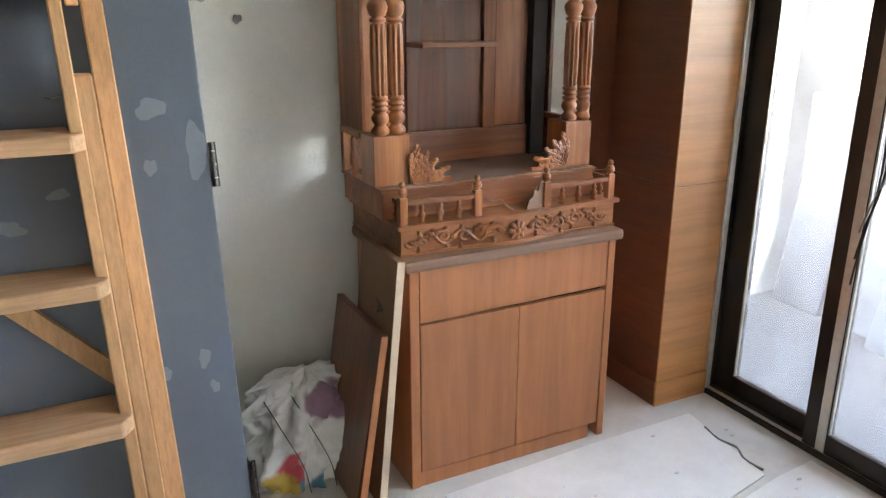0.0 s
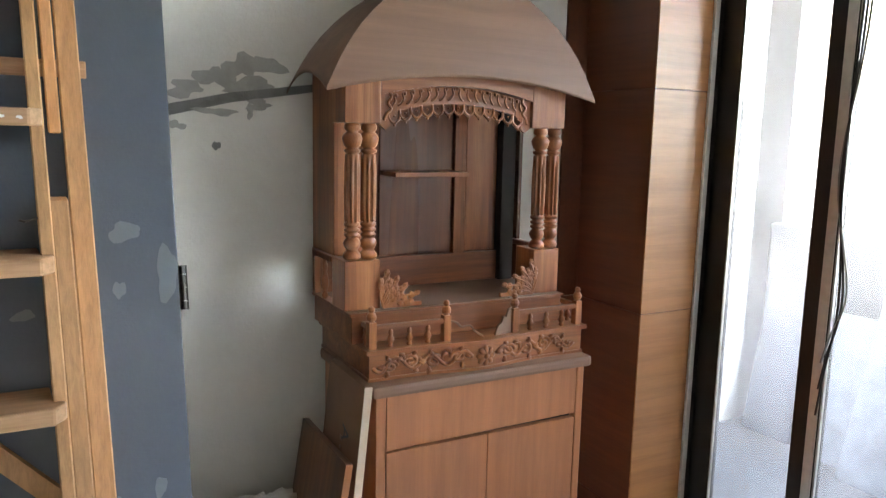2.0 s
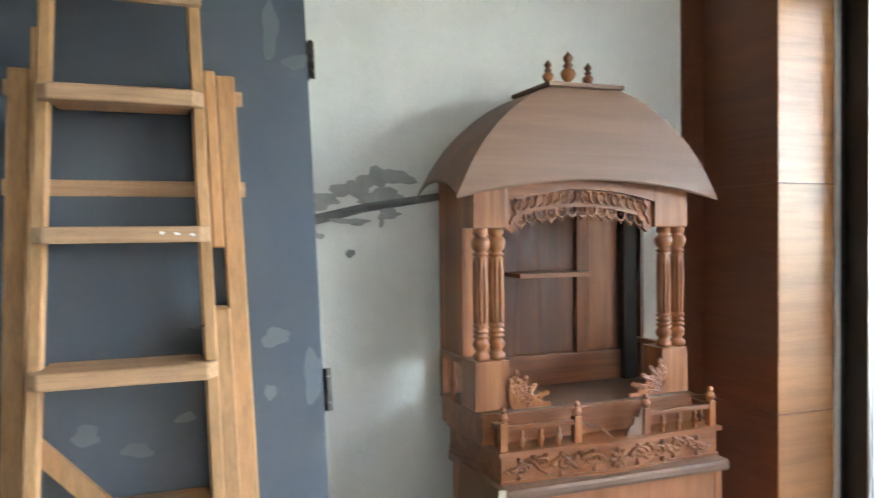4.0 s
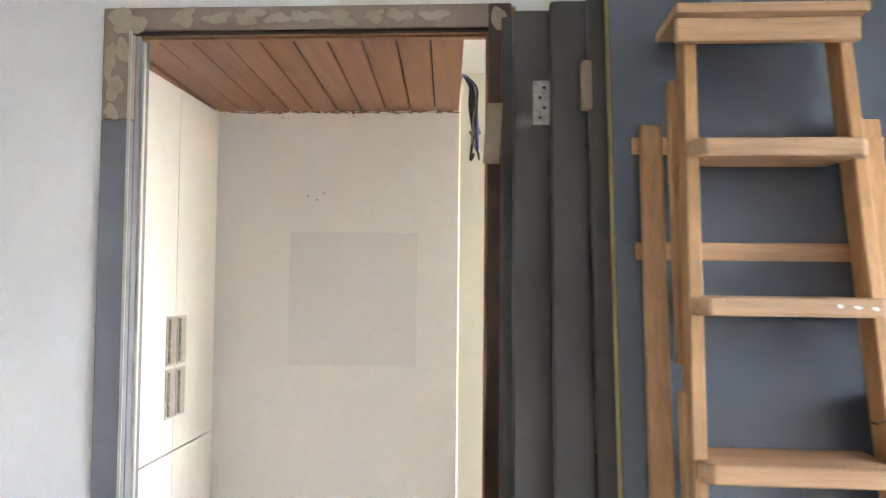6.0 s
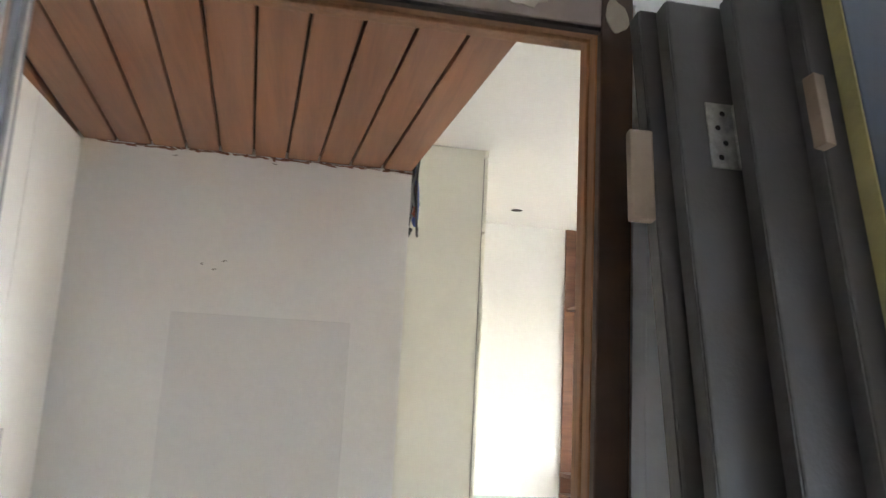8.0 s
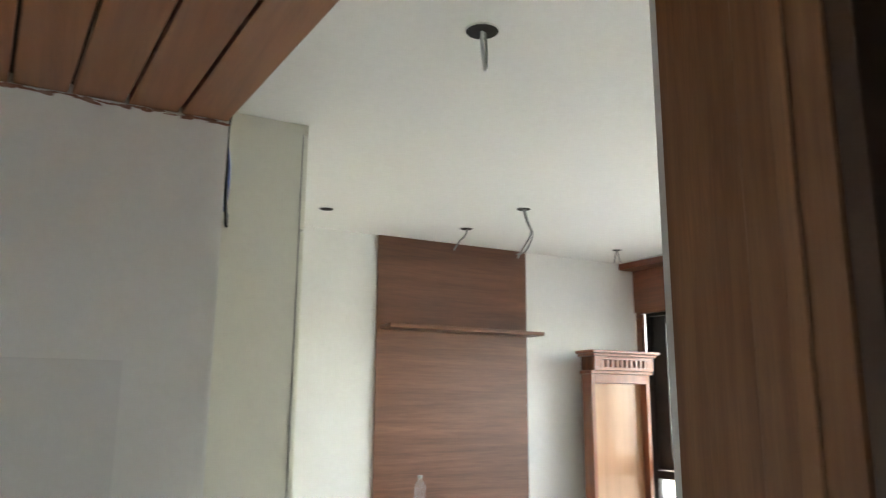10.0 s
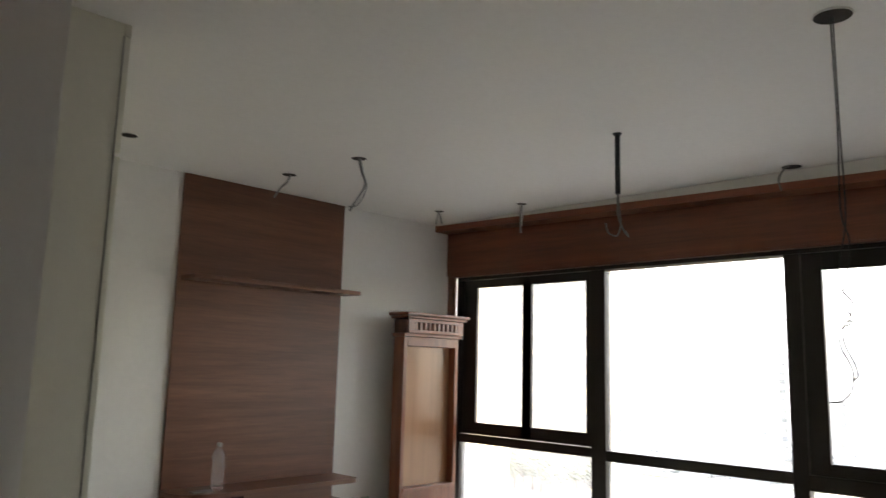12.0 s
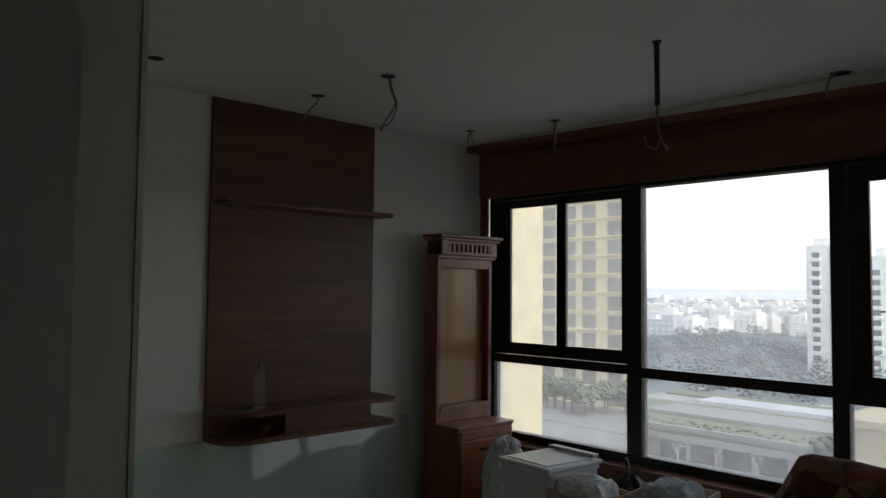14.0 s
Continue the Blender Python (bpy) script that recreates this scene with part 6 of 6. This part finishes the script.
part("roof_lawn", bx(153, 159, 14, 90, -21.19, -20.8), M_LAWN, lb)
part("roof_slab", bx(126, 140, 18, 33, -21.19, -19.2), M_SLABR, lb)
for k, y in enumerate((80, 66, 60.5, 55, 49.5)):
    part("garage_door", bx(113.9, 114.05, y - 2.3, y + 2.3, GZ + 0.05, -23.0), M_GARAGE, lb)
tb = thing("terrace_house", (104, 25, GZ), "beige stone building with a roof terrace", "building")
part("wall", bx(95, 112, 24.8, 33.5, GZ, -13.9), M_BEIGE, tb)
part("parapet", bx(94.7, 112.3, 24.5, 33.8, -13.9, -13.0), M_BEIGE, tb)
part("terrace_roof", bx(96, 111, 25.5, 33, -13.899, -13.6), M_ROOFM, tb)
for k, (y0, y1, z) in enumerate(((48, 56, -16.5), (57, 60.5, -12.5), (61.5, 69, -15.6))):
    b = thing("low_house", (236, (y0 + y1) / 2, GZ), "small white house among trees", "building", "low houses")
    part("wall", bx(230, 242, y0, y1, GZ, z), M_FARW, b)
    part("roof_parapet", bx(229.7, 242.3, y0 - 0.3, y1 + 0.3, z, z + 0.6), M_FARG, b)
    for q in range(2):
        for f in range(3):
            window_unit(b, 230, y0 + (y1 - y0) * (0.3 + 0.4 * q), z - 1.8 - 3.0 * f, 1.6, 1.3, mat=M_PANE)

def canopy(bm, x, y, z, r, n_, rnd, squash=0.8, size=1.0):
    """Uneven crown made of many small clumps of leaves."""
    for k in range(n_):
        u = Vector((rnd.gauss(0, 1), rnd.gauss(0, 1), rnd.gauss(0, 1))).normalized() * r * rnd.uniform(0.45, 1.0)
        s = r * size * rnd.uniform(0.14, 0.30)
        c = Vector((x + u.x, y + u.y, z + u.z * squash))
        bmesh_clump(bm, c, s, rnd)


def bmesh_clump(bm, c, s, rnd):
    vs = []
    for (px, py, pz) in ((1, 0, -0.4), (-0.5, 0.9, -0.4), (-0.5, -0.9, -0.4), (0.2, 0.1, 1), (0.6, 0.7, 0.35), (0.5, -0.8, 0.3), (-0.9, 0, 0.3), (0, 0, -0.8)):
        vs.append(bm.verts.new((c.x + s * px * rnd.uniform(0.6, 1.3), c.y + s * py * rnd.uniform(0.6, 1.3), c.z + s * pz * rnd.uniform(0.6, 1.2))))
    for f in ((0, 1, 4), (1, 2, 6), (2, 0, 5), (4, 3, 0), (3, 5, 0), (1, 6, 4), (4, 6, 3), (6, 2, 5), (6, 5, 3), (0, 7, 1), (1, 7, 2), (2, 7, 0)):
        bm.faces.new([vs[i] for i in f])


# garden between the roof and the woods: hedges, paths, small sheds
rnd = random.Random(33)
hedge = bmesh.new()
for k in range(46):
    x, y = rnd.uniform(162, 215), rnd.uniform(20, 120)
    for q in range(rnd.randint(5, 12)):
        bmesh_clump(hedge, Vector((x + rnd.uniform(-1, 1), y + q * 1.1, GZ + 0.9 + rnd.uniform(0, 0.8))), rnd.uniform(0.6, 1.3), rnd)
for k in range(160):
    bmesh_clump(hedge, Vector((rnd.uniform(114.8, 121.5), rnd.uniform(14, 90), -20.75)), rnd.uniform(0.25, 0.55), rnd)
solo("garden_shrubs", hedge, M_LEAFY, "low shrubs and hedges in the gardens", "shrubs", kind="stuff")
for k in range(9):
    x, y, w = rnd.uniform(165, 212), rnd.uniform(30, 115), rnd.uniform(5, 11)
    struct("garden_path", bx(x, x + 2.2, y, y + w * 2.4, GZ + 0.001, GZ + 0.08), M_SLABR, "pale paved path in the gardens", "path")
    sh = thing("garden_shed", (x + 6, y, GZ), "low pale-roofed shed among the gardens", "shed", "garden sheds")
    part("wall", bx(x + 4, x + 8, y - w / 2, y + w / 2, GZ, GZ + 2.3), M_ROOFM, sh)
    part("roof", bx(x + 3.6, x + 8.4, y - w / 2 - 0.4, y + w / 2 + 0.4, GZ + 2.3, GZ + 2.6), M_FARW, sh)

# hills closing the horizon, with haze put into their pale colour
M_HAZE = plain("haze_painted_hills", (0.62, 0.65, 0.68), 1.0)
b = bmesh.new()
low, high = [], []
for k in range(61):
    a = radians(-40 + 110 * k / 60)
    low.append(b.verts.new((3900 * math.cos(a), 3900 * math.sin(a), GZ - 2)))
    high.append(b.verts.new((4300 * math.cos(a), 4300 * math.sin(a), 24 + 20 * noise.noise(Vector((k * 0.22, 3, 0))) + 8 * noise.noise(Vector((k * 0.9, 1, 0))))))
for k in range(60):
    b.faces.new((low[k], high[k], high[k + 1], low[k + 1]))
struct("backdrop", b, M_HAZE, "hills on the horizon, pale with painted haze", "backdrop")

# hazy town on the horizon
rnd = random.Random(21)
town_w, town_g = bmesh.new(), bmesh.new()
for k in range(420):
    d_ = rnd.uniform(430, 1500)
    a = radians(rnd.uniform(4, 46))
    x, y = d_ * math.cos(a), d_ * math.sin(a)
    w, dp = rnd.uniform(8, 20), rnd.uniform(8, 18)
    top = GZ + rnd.uniform(7, 14) + (6 if rnd.random() < 0.12 else 0) + 0.003 * d_
    tgt = town_w if rnd.random() < 0.75 else town_g
    box(tgt, x, x + dp, y, y + w, GZ, top)
    box(tgt, x + 2, x + dp * 0.6, y + 1, y + w * 0.5, top, top + rnd.uniform(1.5, 3))
    for f in range(3):
        for q in range(max(2, int(w / 4))):
            box(town_g if tgt is town_w else town_w, x - 0.15, x - 0.02, y + 1.2 + q * 4, y + 2.6 + q * 4, top - 3 - 3 * f, top - 1.7 - 3 * f)
M_TOWN = paint("white_town_render", (0.82, 0.80, 0.77), (0.70, 0.67, 0.63), 0.85, 0.6, 0.02, 2.0, 0.0)
solo("distant_town", town_w, M_TOWN, "distant white low-rise town in the haze", "town", kind="stuff")
solo("distant_town", town_g, M_FARG, "distant grey houses in the haze", "town", kind="stuff")


wood_bm = bmesh.new()
rows_ = []
for i in range(34):          # closed leaf mass under the separate clumps
    d_ = 178 + 9.2 * i
    row = []
    for k in range(130):
        a = radians(4 + 42 * k / 129)
        x, y = d_ * math.cos(a), d_ * math.sin(a)
        h = 3.6 + 2.6 * noise.noise(Vector((x * 0.11, y * 0.11, 2))) + 1.6 * noise.noise(Vector((x * 0.31, y * 0.31, 5)))
        if (218 < x < 290 and 42 < y < 106) or (x < 174 and y < 97):
            h = -0.5
        row.append(wood_bm.verts.new((x, y, GZ + h)))
    rows_.append(row)
for a, b in zip(rows_, rows_[1:]):
    for k in range(129):
        wood_bm.faces.new((a[k], b[k], b[k + 1], a[k + 1]))
for k in range(1000):
    d_ = 175 + 300 * rnd.random() ** 0.8
    a = radians(rnd.uniform(4, 46))
    x, y = d_ * math.cos(a), d_ * math.sin(a)
    if 225 < x < 285 and 45 < y < 102 and rnd.random() < 0.8:
        continue
    if x < 172 and y < 95:
        continue
    r = rnd.uniform(1.8, 4.2)
    canopy(wood_bm, x, y, GZ + r * 0.9 + rnd.uniform(0, 4), r, 44, rnd, size=0.62)
solo("far_woods", wood_bm, M_FARLEAF, "belt of dense trees before the town, haze painted into their grey-green", "woods", kind="stuff", smooth=True)


def tree(x, y, h, r, mat, label, GZ=GZ, n_=110, seed=0, group="trees by the road", bark=None):
    rr = random.Random(seed)
    t = thing("tree", (x, y, GZ), label, "tree", group)
    tk = tube(bmesh.new(), [(x, y, GZ), (x + 0.1, y, GZ + h * 0.35), (x - 0.1, y + 0.1, GZ + h * 0.6)], 0.16, 7)
    for k in range(5):
        a = k * 1.26 + rr.uniform(-0.3, 0.3)
        tube(tk, [(x, y, GZ + h * 0.38 + 0.1 * k), (x + 0.4 * r * math.cos(a), y + 0.4 * r * math.sin(a), GZ + h * 0.62), (x + 0.75 * r * math.cos(a), y + 0.75 * r * math.sin(a), GZ + h * 0.8)], 0.06, 5)
    part("trunk", tk, bark or M_BARK, t)
    cb = bmesh.new()
    canopy(cb, x, y, GZ + h * 0.74, r, n_, rr, 0.75)
    part("crown", cb, mat, t)


for k, (x, y, h, r) in enumerate(((108, 82.5, 8, 3.0), (112, 96, 9, 3.4), (118, 100, 9, 3.6), (124, 96, 8, 3.2), (130, 104, 9, 3.6), (140, 110, 9, 3.8), (150, 104, 8, 3.4), (112, 88, 7, 2.6),
                                  (150, 118, 10, 4), (165, 112, 9, 3.6), (104, 92, 7, 2.8))):
    tree(x, y, h, r, M_LEAFY if k % 3 == 0 else M_LEAF, "roadside tree with an uneven green crown", seed=40 + k)
for k, (x, y) in enumerate(((110, 56.5), (110, 50), (110, 70), (110, 63))):
    tree(x, y, 4.2, 1.1, M_LEAF, "small bare-looking young tree in front of the garages", n_=14, seed=70 + k, group="young trees", bark=M_PALEBARK)
for k, (x, y) in enumerate(((84, 22), (88, 19), (92, 17), (80, 17), (98, 21), (76, 14), (104, 18), (118, 30), (112, 40), (86, 14))):
    tree(x, y, 6 + (k % 3), 2.4 + 0.3 * (k % 3), M_LEAFY if k % 2 else M_LEAF, "garden tree with a light green crown", seed=90 + k, group="garden trees")

# raised forecourt with its planting at the foot of the yellow tower
struct("forecourt", prism(bmesh.new(), [(60, 38.6, -26), (100, 63.9, -26), (100, 112, -26), (60, 112, -26)], (0, 0, 9.5)), M_ASPHALT, "pale raised forecourt at the foot of the tower", "forecourt")
rnd = random.Random(5)
for k in range(22):
    tree(rnd.uniform(90, 98.5), 62 + 1.2 * k + rnd.uniform(-0.6, 0.6), rnd.uniform(3.2, 5.4), rnd.uniform(1.1, 2.0), M_LEAFY, "low tree with an uneven crown on the forecourt", -16.5, 60, 200 + k, "forecourt trees")
for k in range(5):
    struct("forecourt_kerb", bx(82 + 0.4 * k, 82.3 + 0.4 * k, 54 + 9 * k, 62 + 9 * k, -16.5, -16.3), M_SLABR, "pale kerb on the forecourt", "kerb")
